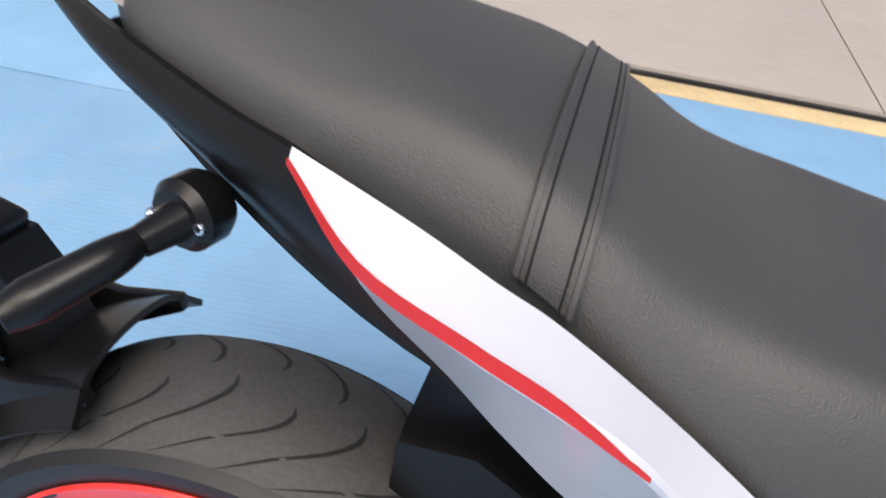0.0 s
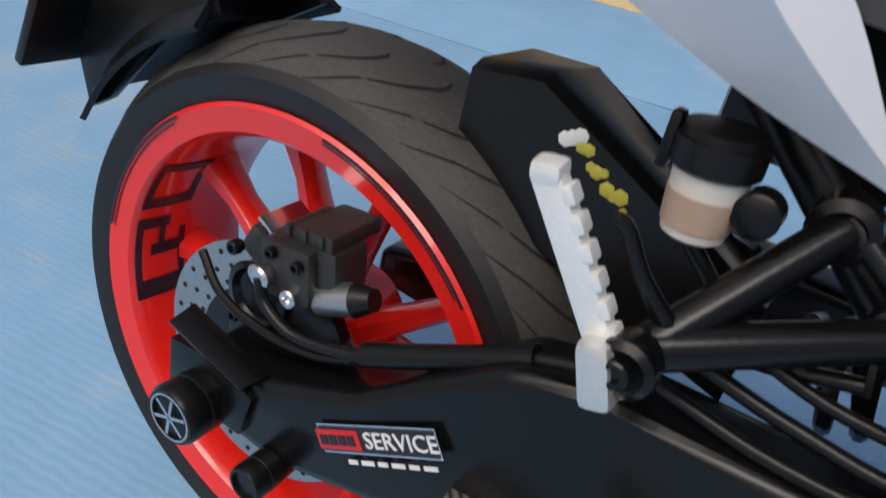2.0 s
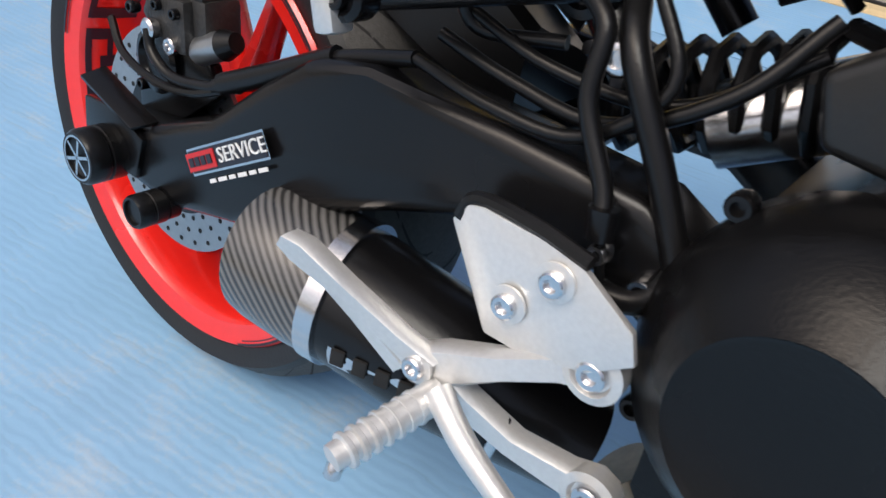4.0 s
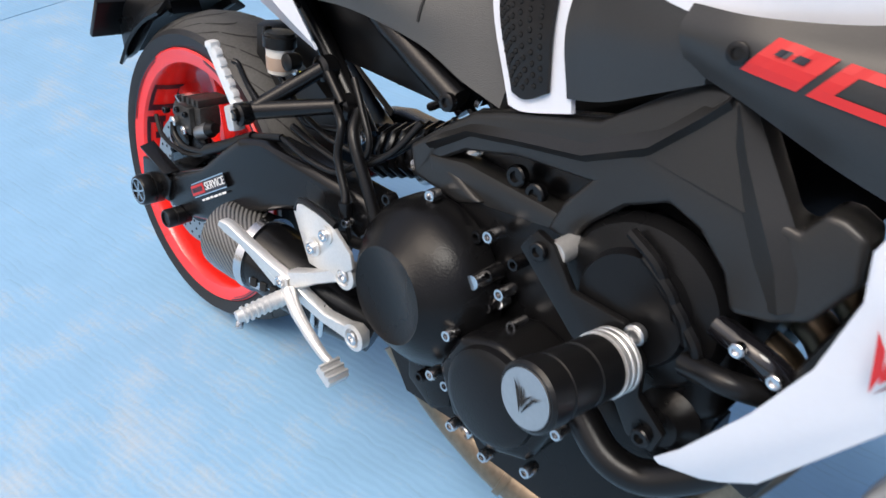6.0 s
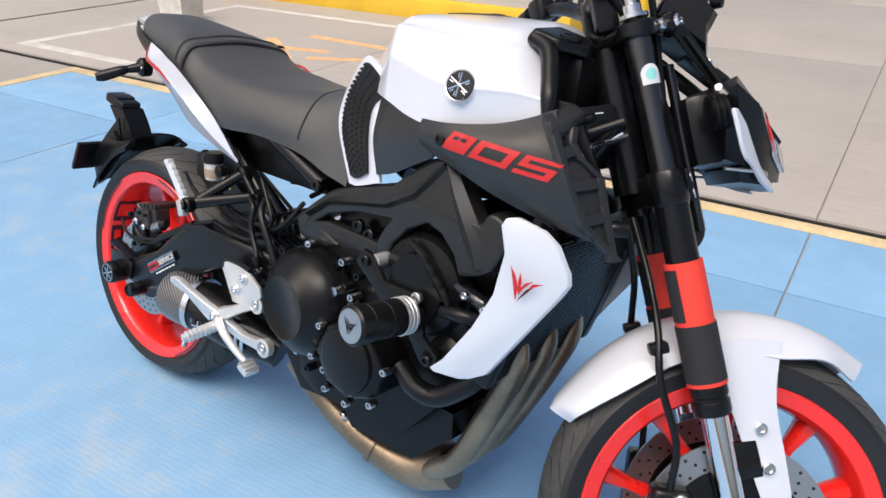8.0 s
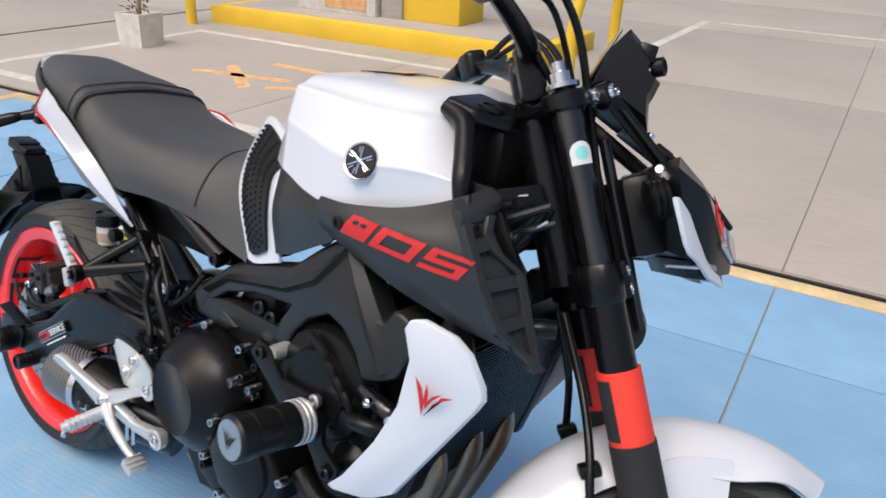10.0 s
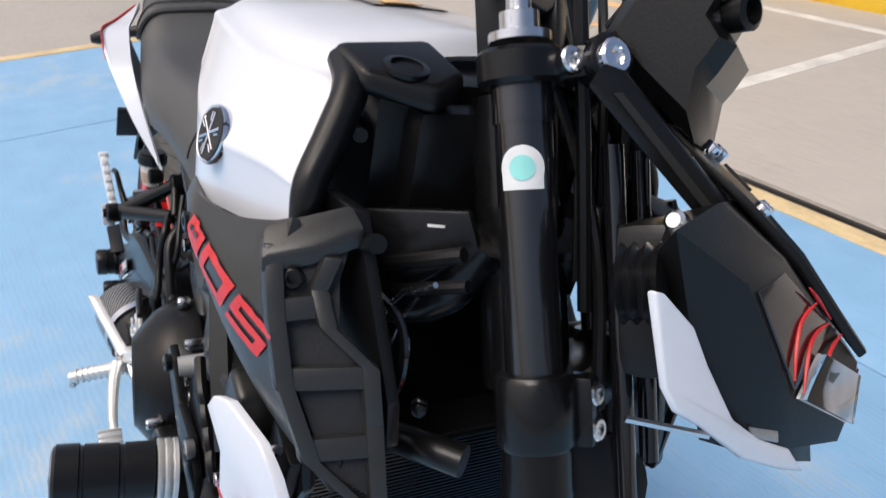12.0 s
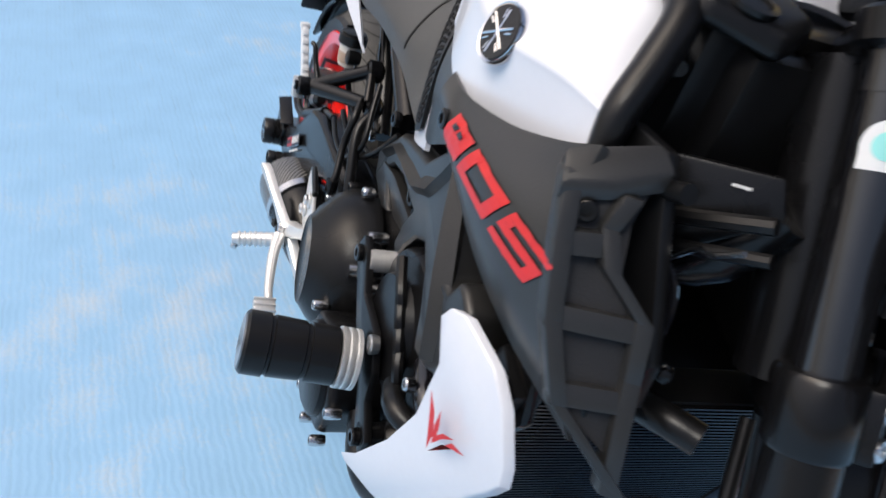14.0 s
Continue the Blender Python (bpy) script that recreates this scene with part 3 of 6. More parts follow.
# sticker on the swingarm
stk = pose(0.176, -0.1765, 0.384, 90, 0, 0) @ pose(0, 0, 0, 0, 0, 33)


def sticker(name, w, h, material, dx=0, dy=0, lift=0.0, base=None, label=""):
    bm = bmesh.new()
    bmesh.ops.create_grid(bm, x_segments=1, y_segments=1, size=0.5)
    bmesh.ops.scale(bm, vec=(w, h, 1), verts=bm.verts[:])
    ob = part(name, slab_of([v.co.copy() for v in (lambda q: [q[0], q[1], q[3], q[2]])(sorted(bm.verts, key=lambda v: (round(v.co.y, 4), v.co.x)))], 0.0008, (0, 0, 1)), material, base or bike, label)
    ob.matrix_basis = Matrix.Translation((dx, dy, lift)) if base else stk @ Matrix.Translation((dx, dy, lift))
    bm.free()
    return ob


plate_ob = sticker("service_sticker", 0.112, 0.024, STEEL, label="silver and black service sticker")
sticker("sticker_ground", 0.108, 0.020, DECALDARK, 0, 0, 0.0009, plate_ob)
sticker("sticker_red_field", 0.042, 0.016, DECALRED, -0.036, 0, 0.0018, plate_ob)
for k in range(4):
    sticker("sticker_bar", 0.007, 0.008, DECALDARK, -0.050 + 0.009 * k, 0, 0.0027, plate_ob)
part("sticker_word", lettering("SERVICE", 0.0185), DECALWHITE, plate_ob, "white letters", Matrix.Translation((0.023, 0, 0.0022)))
for k in range(6):
    sticker("web_address_bar", 0.009 + 0.003 * (k % 2), 0.0035, DECALWHITE, -0.030 + 0.0145 * k, -0.019, 0.0003, plate_ob)

# rear brake
TC = pose(0, 0, 0, 0, -8, 0)
cal = P("rear_caliper", block((0.066, 0.040, 0.040), (0.060, -0.120, 0.455), 0.006, TC, seg=2), CALIPER, "grimy grey rear brake caliper")
P("caliper_half", block((0.050, 0.016, 0.048), (0.052, -0.142, 0.448), 0.006, TC), CALIPER, "", cal)
P("caliper_bridge", block((0.040, 0.060, 0.014), (0.066, -0.110, 0.481), 0.004, TC), CALIPER, "", cal)
for k in range(3):
    P("caliper_rib", block((0.006, 0.050, 0.010), (0.044 + 0.016 * k, -0.118, 0.480 + 0.002 * k), 0.002, TC), CALIPER, "", cal)
P("piston_housing", tube([(0.078, -0.132, 0.432), (0.112, -0.132, 0.449)], [0.014, 0.013], 20, 1), ROTOR, "", cal)
P("housing_cap", tube([(0.110, -0.132, 0.448), (0.124, -0.131, 0.455)], [0.014, 0.009], 18, 1), PLASTIC, "", cal)
P("caliper_lug", block((0.026, 0.024, 0.030), (0.008, -0.124, 0.446), 0.006, pose(0, 0, 0, 0, 25, 0)), CALIPER, "", cal)
P("pad_spring", block((0.020, 0.046, 0.004), (0.020, -0.116, 0.470), 0.001, pose(0, 0, 0, 0, 30, 0)), STEEL, "", cal)
P("caliper_bracket", side_plate([(-0.022, 0.335), (-0.026, 0.385), (-0.006, 0.422), (0.030, 0.430), (0.085, 0.420), (0.100, 0.395), (0.05, 0.352)], -0.128, 0.014, 0.004), SATIN, "", cal)
P("bracket_arch", lathe([(0.030, 0), (0.032, 0.006), (0.026, 0.008), (0.022, 0.003), (0.0, 0.003)], (0.012, -0.128, 0.398), seg=28), SATIN, "", cal)
for x, z, r in ((0.028, 0.438, 0.0075), (0.062, 0.432, 0.008), (0.040, 0.462, 0.005), (0.066, 0.462, 0.005), (0.002, 0.448, 0.006), (-0.012, 0.365, 0.006)):
    bolt((x, -0.150 if z > 0.425 else -0.130, z), r, 0.006, parent=cal, material=STEEL if r > 0.0065 else SATIN)
P("banjo", lathe([(0.008, 0), (0.0095, 0.002), (0.0095, 0.009), (0.007, 0.011), (0, 0.011)], (0.036, -0.150, 0.440), seg=16), STEEL, "", cal)
P("brake_hose", tube([(0.036, -0.158, 0.440), (0.045, -0.160, 0.422), (0.075, -0.160, 0.410), (0.12, -0.157, 0.418), (0.16, -0.154, 0.432)], 0.005, 10), PLASTIC, "black brake hose from the caliper")
P("speed_sensor_wire", tube([(-0.035, -0.15, 0.425), (0.0, -0.160, 0.405), (0.05, -0.162, 0.398), (0.10, -0.160, 0.405), (0.14, -0.156, 0.422)], 0.004, 8), PLASTIC, "black sensor wire")
P("brake_hose", tube([(0.13, -0.157, 0.422), (0.16, -0.155, 0.437), (0.25, -0.15, 0.49), (0.33, -0.15, 0.52)], 0.006, 10), PLASTIC, "black brake hose along the swingarm")
P("hose_sleeve", tube([(0.14, -0.156, 0.428), (0.19, -0.153, 0.455), (0.26, -0.15, 0.495)], 0.0095, 10), PLASTIC)

# plate carrier over the rear tyre, carried from the swingarm
arc = [D(a) for a in (112, 122, 132, 142, 152)]
rows = []
for a in arc:
    r = 0.338
    rows.append([(RC.x + (r - 0.035 * abs(q) ** 3) * math.cos(a), RC.y + 0.092 * q, RC.z + (r - 0.035 * abs(q) ** 3) * math.sin(a)) for q in (-1, -0.6, 0, 0.6, 1)])
carrier = P("tail_fender", sheet(rows, 0.006, 4, 4), PLASTIC, "black plastic rear fender hung over the tyre")
CARRY = (0.030, -0.008, -0.016)
P("plate_holder", slab_of([(-0.335, -0.125, 0.500), (-0.30, -0.125, 0.575), (-0.30, 0.115, 0.575), (-0.335, 0.115, 0.500)], 0.012, (-1, 0, 0.4), 0.003), PLASTIC, "", carrier).location = CARRY
P("fender_web", side_plate([(-0.31, 0.46), (-0.335, 0.54), (-0.27, 0.60), (-0.21, 0.60), (-0.15, 0.615), (-0.145, 0.60), (-0.21, 0.56), (-0.28, 0.48)], -0.072, 0.012, 0.003), PLASTIC, "", carrier).location = CARRY
P("fender_web", side_plate([(-0.31, 0.46), (-0.335, 0.54), (-0.27, 0.60), (-0.21, 0.60), (-0.15, 0.615), (-0.145, 0.60), (-0.21, 0.56), (-0.28, 0.48)], 0.062, 0.012, 0.003), PLASTIC, "", carrier).location = CARRY
for y in (-0.05, 0.0, 0.05):
    P("rib", block((0.10, 0.008, 0.05), (-0.285, y, 0.565), 0.002, pose(0, 0, 0, 0, -40, 0)), PLASTIC, "", carrier).location = CARRY
for s in (-1, 1):
    P("carrier_gusset", slab_of([(-0.245, 0.036 * s, 0.590), (-0.262, 0.034 * s, 0.650), (-0.300, 0.052 * s, 0.590), (-0.300, 0.060 * s, 0.560)], 0.006, (0, s, 0), 0.002), PLASTIC, "", carrier).location = CARRY
    bolt((-0.255, 0.055 * s, 0.592), 0.006, 0.005, (-0.5, 0, 0.85), carrier).location = CARRY
P("lamp_arm", ring_skin(bmesh.new(), [[(x + dx, y, z) for dx, y in ((-w, -0.03), (w, -0.03), (w, 0.03), (-w, 0.03))] for x, z, w in ((-0.235, 0.575, 0.04), (-0.262, 0.64, 0.03), (-0.29, 0.672, 0.03))]), PLASTIC, "", carrier).location = CARRY
P("plate_lamp", block((0.085, 0.055, 0.026), (-0.305, 0, 0.682), 0.008, pose(0, 0, 0, 0, 12, 0), seg=3), PLASTIC, "", carrier).location = CARRY
P("lamp_lens", block((0.03, 0.05, 0.004), (-0.305, 0, 0.6965), 0.001, pose(0, 0, 0, 0, 12, 0)), SATIN, "", carrier).location = CARRY

# hugger between tyre and seat, with a bee-yellow sticker
bm = ring_skin(bmesh.new(), [[(x, y, z) for y, z in ((-w, z0), (-w, z1 - 0.004), (-w + 0.012, z1 + 0.002), (0.05, z1 - 0.002 - d), (0.06, z1 - 0.012 - d), (0.06, z0))] for x, z0, z1, w, d in ((0.114, 0.55, 0.620, 0.046, 0.0), (0.172, 0.52, 0.630, 0.050, 0.006), (0.265, 0.49, 0.588, 0.055, 0.02), (0.36, 0.47, 0.54, 0.060, 0.03))])
hug = P("hugger", bevelled(bm, 0.004), PLASTIC, "black rear hugger box behind the shock")
P("hugger_lip", slab_of([(0.17, 0.056, 0.606), (0.34, 0.056, 0.520), (0.34, 0.062, 0.528), (0.17, 0.062, 0.615)], 0.006), PLASTIC, "", hug)
for k in range(3):
    bm = lathe([(0.006, 0), (0.004, 0.001), (0, 0.001)], (0.200 + 0.005 * k, -0.0522 - 0.0004 * k, 0.596 + 0.003 * k), (0.05, -1, 0.0), 7)
    P("pale_spot", bm, DECALWHITE, "", hug)
for k in range(9):
    bm = lathe([(0.0048 + 0.0018 * math.sin(k * 3), 0), (0.003, 0.001), (0, 0.001)], (0.213 + 0.0052 * k, -0.0530 - 0.0003 * k, 0.595 - 0.0036 * k + 0.004 * math.sin(k * 2)), (0.05, -1, 0.0), 6)
    P("yellow_spot", bm, DECALYELLOW, "yellow spot of a patterned sticker", hug)

# seat and tail
SEAT = [
    (-0.098, ((0, .908), (-.03, .906), (-.045, .902), (-.05, .892), (-.045, .876))),
    (-0.06, ((0, .932), (-.050, .930), (-.074, .917), (-.083, .896), (-.079, .873))),
    (0.03, ((0, .929), (-.06, .925), (-.095, .908), (-.112, .884), (-.112, .860))),
    (0.13, ((0, .914), (-.07, .910), (-.115, .894), (-.134, .865), (-.134, .838))),
    (0.20, ((0, .893), (-.078, .888), (-.124, .872), (-.146, .842), (-.146, .812))),
    (0.26, ((0, .868), (-.085, .863), (-.134, .843), (-.156, .805), (-.154, .772))),
    (0.34, ((0, .846), (-.09, .845), (-.138, .832), (-.163, .78), (-.158, .738))),
    (0.45, ((0, .838), (-.08, .838), (-.125, .820), (-.152, .775), (-.147, .738))),
    (0.56, ((0, .842), (-.065, .838), (-.105, .815), (-.135, .765), (-.138, .724))),
    (0.63, ((0, .872), (-.05, .865), (-.082, .84), (-.112, .77), (-.132, .700))),
    (0.69, ((0, .915), (-.045, .90), (-.072, .868), (-.105, .785), (-.132, .688))),
]


SEAT = [(x, [(y, z - (0.013 if y > -0.10 else 0.006) * min(1, max(0, (0.56 - x) / 0.2))) for y, z in pts]) for x, pts in SEAT]


def seat_rows(lift=0.0):
    return [[(x, y - lift * abs(y) / 0.15, z + lift) for y, z in ((abs(a[0]), a[1]) for a in reversed(pts[1:]))] + [(x, y - lift * abs(y) / 0.15 if y else 0, z + lift) for y, z in pts] for x, pts in SEAT]


seat = P("seat", sheet(seat_rows(), 0.02, 5, 5), VINYL, "black grained vinyl dual seat with a cross strap", angle=60)


SEAT_LINES = [smooth_line(col, 6) for col in zip(*[smooth_line(r, 5) for r in seat_rows()])]


def seat_band(x0, x1, lift, skew=0.0):
    """A band laid across the seat between two stations."""
    rows = []
    for x in (x0, (x0 + x1) / 2, x1):
        row = []
        for line in SEAT_LINES[3:-3]:
            xs = [p[0] for p in line]
            y, z = float(np.interp(x, xs, [p[1] for p in line])), float(np.interp(x, xs, [p[2] for p in line]))
            n = Vector((0, y * 1.3, z - 0.78)).normalized()
            row.append((x, y + n.y * lift, z + n.z * lift))
        rows.append(row)
    return sheet(rows, 0.003, 1, 2)


strap = P("seat_strap", seat_band(0.166, 0.198, 0.006, 0.0), VINYL, "black stitched seat strap", seat, 60)
for x in (0.168, 0.196):
    P("piping", seat_band(x - 0.0013, x + 0.0013, 0.0078, 0.0), VINYL, "", strap, 60)
for x in (0.173, 0.191):
    P("stitching", seat_band(x - 0.0006, x + 0.0006, 0.0068, 0.0), GROOVE, "", strap, 60)
P("seat_seam", seat_band(0.558, 0.561, 0.0015, 0.0), GROOVE, "", seat, 60)

# tail: black cover, white side panel with a red stripe, lens
tail = P("tail_cover", sheet([
    [(-0.165, -0.035, 0.890), (-0.090, -0.078, 0.880), (0.000, -0.112, 0.864), (0.060, -0.125, 0.853), (0.160, -0.14, 0.818)],
    [(-0.150, -0.045, 0.876), (-0.080, -0.085, 0.856), (0.020, -0.118, 0.830), (0.080, -0.128, 0.813), (0.180, -0.14, 0.773)],
    [(-0.120, -0.04, 0.858), (-0.050, -0.07, 0.826), (0.040, -0.10, 0.788), (0.120, -0.112, 0.753), (0.210, -0.12, 0.713)]], 0.006), PLASTIC, "black plastic tail cover")
P("tail_cover", sheet([
    [(-0.165, 0.035, 0.890), (-0.090, 0.078, 0.880), (0.000, 0.112, 0.864), (0.060, 0.125, 0.853), (0.160, 0.14, 0.818)],
    [(-0.150, 0.045, 0.876), (-0.080, 0.085, 0.856), (0.020, 0.118, 0.830), (0.080, 0.128, 0.813), (0.180, 0.14, 0.773)],
    [(-0.120, 0.04, 0.858), (-0.050, 0.07, 0.826), (0.040, 0.10, 0.788), (0.120, 0.112, 0.753), (0.210, 0.12, 0.713)]], 0.006), PLASTIC, "black plastic tail cover")
P("tail_belly", sheet([[(x, y, z) for y in (-0.1 * w, 0, 0.1 * w)] for x, z, w in ((-0.120, 0.862, 0.398), (0.000, 0.805, 0.848), (0.12, 0.757, 1.1), (0.3, 0.70, 1.1))], 0.008), PLASTIC)
P("tail_lamp", sheet([[(-0.172, -0.03, 0.888), (-0.177, 0, 0.889), (-0.172, 0.03, 0.888)], [(-0.140, -0.048, 0.900), (-0.150, 0, 0.908), (-0.140, 0.048, 0.900)], [(-0.085, -0.065, 0.895), (-0.090, 0, 0.910), (-0.085, 0.065, 0.895)]], 0.012), LENSGREY, "clear silvery tail lamp lens")


def tail_panel(s):
    up = [(0.052, .130 * s, .866), (0.12, .139 * s, .849), (0.165, .147 * s, .836), (0.20, .152 * s, .823), (0.265, .158 * s, .788), (0.335, .161 * s, .738), (0.385, .150 * s, .672)]
    mid = [(0.052, .134 * s, .860), (0.104, .168 * s, .836), (0.163, .188 * s, .827), (0.204, .193 * s, .813), (0.246, .192 * s, .791), (0.325, .173 * s, .715), (0.390, .149 * s, .662)]
    low = [(0.056, .130 * s, .853), (0.103, .150 * s, .815), (0.150, .131 * s, .766), (0.190, .133 * s, .735), (0.24, .138 * s, .704), (0.315, .142 * s, .676), (0.393, .146 * s, .655)]
    up, mid, low = ([(x - 0.003, y + 0.014 * s * min(1, max(0, (x - 0.06) / 0.1)) * max(0, 1 - max(0, x - 0.25) / 0.12), z - 0.004 + 0.014 * min(1, max(0, (x - 0.06) / 0.18))) for x, y, z in line] for line in (up, mid, low))
    pan = P("tail_side_panel", sheet([up, mid], 0.004, 5, 4), WHITE, "white tail side panel with a red stripe", angle=50)
    P("lower_facet", sheet([mid, low], 0.004, 5, 4), WHITE, "", pan, 50)
    a = [(x, y + 0.0022 * s, z + w) for (x, y, z), w in zip(mid[:5], (0.002, 0.0045, 0.006, 0.006, 0.001))]
    b = [(x, y + 0.0022 * s, z - w) for (x, y, z), w in zip(mid[:5], (0.001, 0.002, 0.001, 0.001, 0.001))]
    P("red_stripe", sheet([a, b], 0.0012, 5, 2), DECALRED, "red pinstripe", pan)


tail_panel(-1)
tail_panel(1)


def indicator(s):
    body = P("turn_signal", lathe([(0.019, -0.012), (0.022, -0.006), (0.022, 0.010), (0.017, 0.016), (0, 0.017)], (-0.014, 0.106 * s, 0.797), (-0.25, s, -0.05), 24), PLASTIC, "small black stalk turn signal")
    P("stalk", tube([(-0.014, .118 * s, .797), (-0.026, .142 * s, .790)], [0.012, 0.009], 12, 1), PLASTIC, "", body)
    P("lamp", tube([(-0.026, .140 * s, .791), (-0.034, .156 * s, .785), (-0.056, .186 * s, .770), (-0.064, .200 * s, .765)], [0.008, 0.0115, 0.013, 0.009], 14), PLASTIC, "", body)
    for x in (-0.030, -0.001):
        bolt((x, 0.122 * s, 0.797), 0.0038, 0.004, (-0.25, s, -0.05), body, CHROME, "screw")


indicator(-1)
indicator(1)

# subframe tubes, pillion bracket, reservoir
for s in (-1, 1):
    P("subframe_tube", tube([(0.26, .088 * s, .73), (0.455, .100 * s, .560)], 0.0155, 16, 1), SATIN, "black steel subframe tube")
    P("subframe_tube", tube([(0.40, .115 * s, .775), (0.50, .122 * s, .725), (0.625, .125 * s, .673)], 0.017, 16, 2), SATIN, "black steel subframe tube")
    P("subframe_tube", tube([(0.20, .085 * s, .765), (0.40, .10 * s, .775), (0.62, .10 * s, .70)], 0.012, 12, 3), SATIN)
bolt((0.625, -0.142, 0.675), 0.011, 0.006, material=SATIN)
bolt((0.455, -0.116, 0.562), 0.011, 0.006, material=STEEL)
brk = P("pillion_bracket", tube([(0.322, -0.196, 0.567), (0.423, -0.132, 0.598)], [0.013, 0.011], 12, 1), SATIN, "black cast pillion peg bracket")
P("bracket_arm", tube([(0.322, -0.196, 0.567), (0.377, -0.122, 0.634)], [0.012, 0.011], 12, 1), SATIN, "", brk)
for at in ((0.424, -0.118, 0.595), (0.377, -0.116, 0.634)):
    P("boss", lathe([(0.014, -0.012), (0.018, -0.008), (0.018, 0.010), (0.012, 0.013), (0.009, 0.010), (0, 0.010)], at, seg=20), SATIN, "", brk)
P("hanger_strut", tube([(0.377, -0.12, 0.641), (0.432, -0.13, 0.604)], 0.007, 10, 1), SATIN, "", brk)
P("hinge", block((0.018, 0.020, 0.036), (0.310, -0.216, 0.556), 0.005, pose(0, 0, 0, 0, -20, 0)), ALU, "", brk)
P("hinge_boss", lathe([(0.014, -0.012), (0.016, -0.008), (0.016, 0.008), (0.012, 0.011), (0.008, 0.008), (0, 0.008)], (0.320, -0.210, 0.564), seg=20), SATIN, "", brk)
P("peg_prop", tube([(0.330, -0.190, 0.578), (0.309, -0.196, 0.602), (0.295, -0.200, 0.624), (0.287, -0.204, 0.627)], [0.006, 0.0045, 0.004, 0.004], 10), SATIN, "", brk)
TP = pose(0, 0, 0, 6, -33, 0)
peg = P("pillion_peg", block((0.0165, 0.012, 0.092), (0.2795, -0.212, 0.605), 0.004, TP), PEGALU, "folded cast aluminium pillion peg with a toothed edge")
P("peg_tip", block((0.016, 0.016, 0.011), (0.2565, -0.216, 0.6420), 0.004, TP @ pose(0, 0, 0, 0, 25, 0)), PEGALU, "", peg)
for k in range(6):
    f = -0.038 + 0.0145 * k
    P("tooth", block((0.0075, 0.011, 0.0100), (0.2880 - f * math.sin(radians(33)), -0.212 - 0.1 * f, 0.606 + f * math.cos(radians(33))), 0.002, TP), PEGALU, "", peg)
bolt((0.318, -0.220, 0.563), 0.008, 0.005, parent=brk, material=SATIN)
RA = (-0.05, 0, 1)
res = P("brake_reservoir", lathe([(0.012, 0), (0.0165, 0.003), (0.0195, 0.036), (0.0195, 0.042)], (0.314, -0.146, 0.609), RA, 28), FLUID, "frosted brake fluid reservoir with a black cap")
P("cap", lathe([(0.0215, 0), (0.0235, 0.002), (0.0235, 0.016), (0.021, 0.0165), (0.0205, 0.021), (0, 0.022)], (0.312, -0.146, 0.647), RA, 28), PLASTIC, "", res)
P("fluid_window", lathe([(0.0180, 0.0), (0.0193, 0.018)], (0.3135, -0.146, 0.617), RA, 28), BROWN, "", res)
P("cap_strap", block((0.006, 0.012, 0.030), (0.288, -0.150, 0.655), 0.002), PLASTIC, "", res)
P("reservoir_mount", lathe([(0.010, 0), (0.012, 0.004), (0.012, 0.02), (0.009, 0.022), (0, 0.022)], (0.340, -0.135, 0.635), seg=18), PLASTIC, "", res)
P("mount_tab", block((0.018, 0.004, 0.012), (0.338, -0.140, 0.622), 0.001, pose(0, 0, 0, 0, 15, 0)), STEEL, "", res)

# exhaust
muff = P("silencer", tube([(0.266, -0.176, 0.328), (0.33, -0.165, 0.325), (0.42, -0.142, 0.306), (0.52, -0.10, 0.275)], [0.055, 0.057, 0.055, 0.042], 40), SATIN, "short black silencer with a carbon end cone")
CA = Vector((0.96, 0.20, -0.03)).normalized()
bm = bmesh.new()
tilt = lambda p: p + CA * (-0.12 * (p.z - 0.33) + 0.10 * (p.y + 0.18))
rings = []
for h, r in ((0.078, 0.0595), (0.05, 0.060), (0.015, 0.058), (0.0, 0.055), (0.004, 0.050), (0.03, 0.046)):
    o = Vector((0.244, -0.182, 0.329)) + CA * h
    side = CA.orthogonal().normalized()
    up = CA.cross(side)
    ring = [o + r * (math.cos(2 * math.pi * k / 40) * side + math.sin(2 * math.pi * k / 40) * up) for k in range(40)]
    rings.append([tilt(p) if h < 0.04 else p for p in ring])
ring_skin(bm, rings, caps=False)
P("carbon_end", bm, CARBON, "carbon fibre end cone", muff)
P("end_baffle", lathe([(0.047, 0.03), (0.03, 0.032), (0.028, 0.02), (0.025, 0.02), (0.024, 0.05), (0, 0.05)], (0.244, -0.182, 0.329), CA, 32), SATIN, "", muff)
P("band", tube([(0.312, -0.168, 0.3265), (0.327, -0.165, 0.326)], 0.0615, 40, 1), STEEL, "bright steel clamp band", muff)
P("maker_plate", sheet([[(x, -0.2165 + 0.26 * (x - 0.36) + (0.004 if abs(z) > 0.01 else 0), 0.314 + z) for x in (0.352, 0.38, 0.41, 0.432)] for z in (-0.014, 0, 0.014)], 0.002, 3, 3), STEEL, "oval silver maker's plate", muff)
for k in range(4):
    P("plate_bar", block((0.011, 0.003, 0.014), (0.362 + 0.018 * k, -0.2165 + 0.26 * 0.018 * k - 0.001, 0.314), 0.001, pose(0, 0, 0, 0, 0, 19)), GROOVE, "", muff)
hd = P("collector", tube([(0.55, -0.085, 0.265), (0.62, -0.072, 0.205), (0.69, -0.062, 0.165), (0.77, -0.045, 0.132), (0.86, -0.02, 0.122), (0.93, 0.0, 0.155)], [0.028, 0.028, 0.029, 0.033, 0.045, 0.05], 24), HEADER, "heat-browned steel exhaust collector")
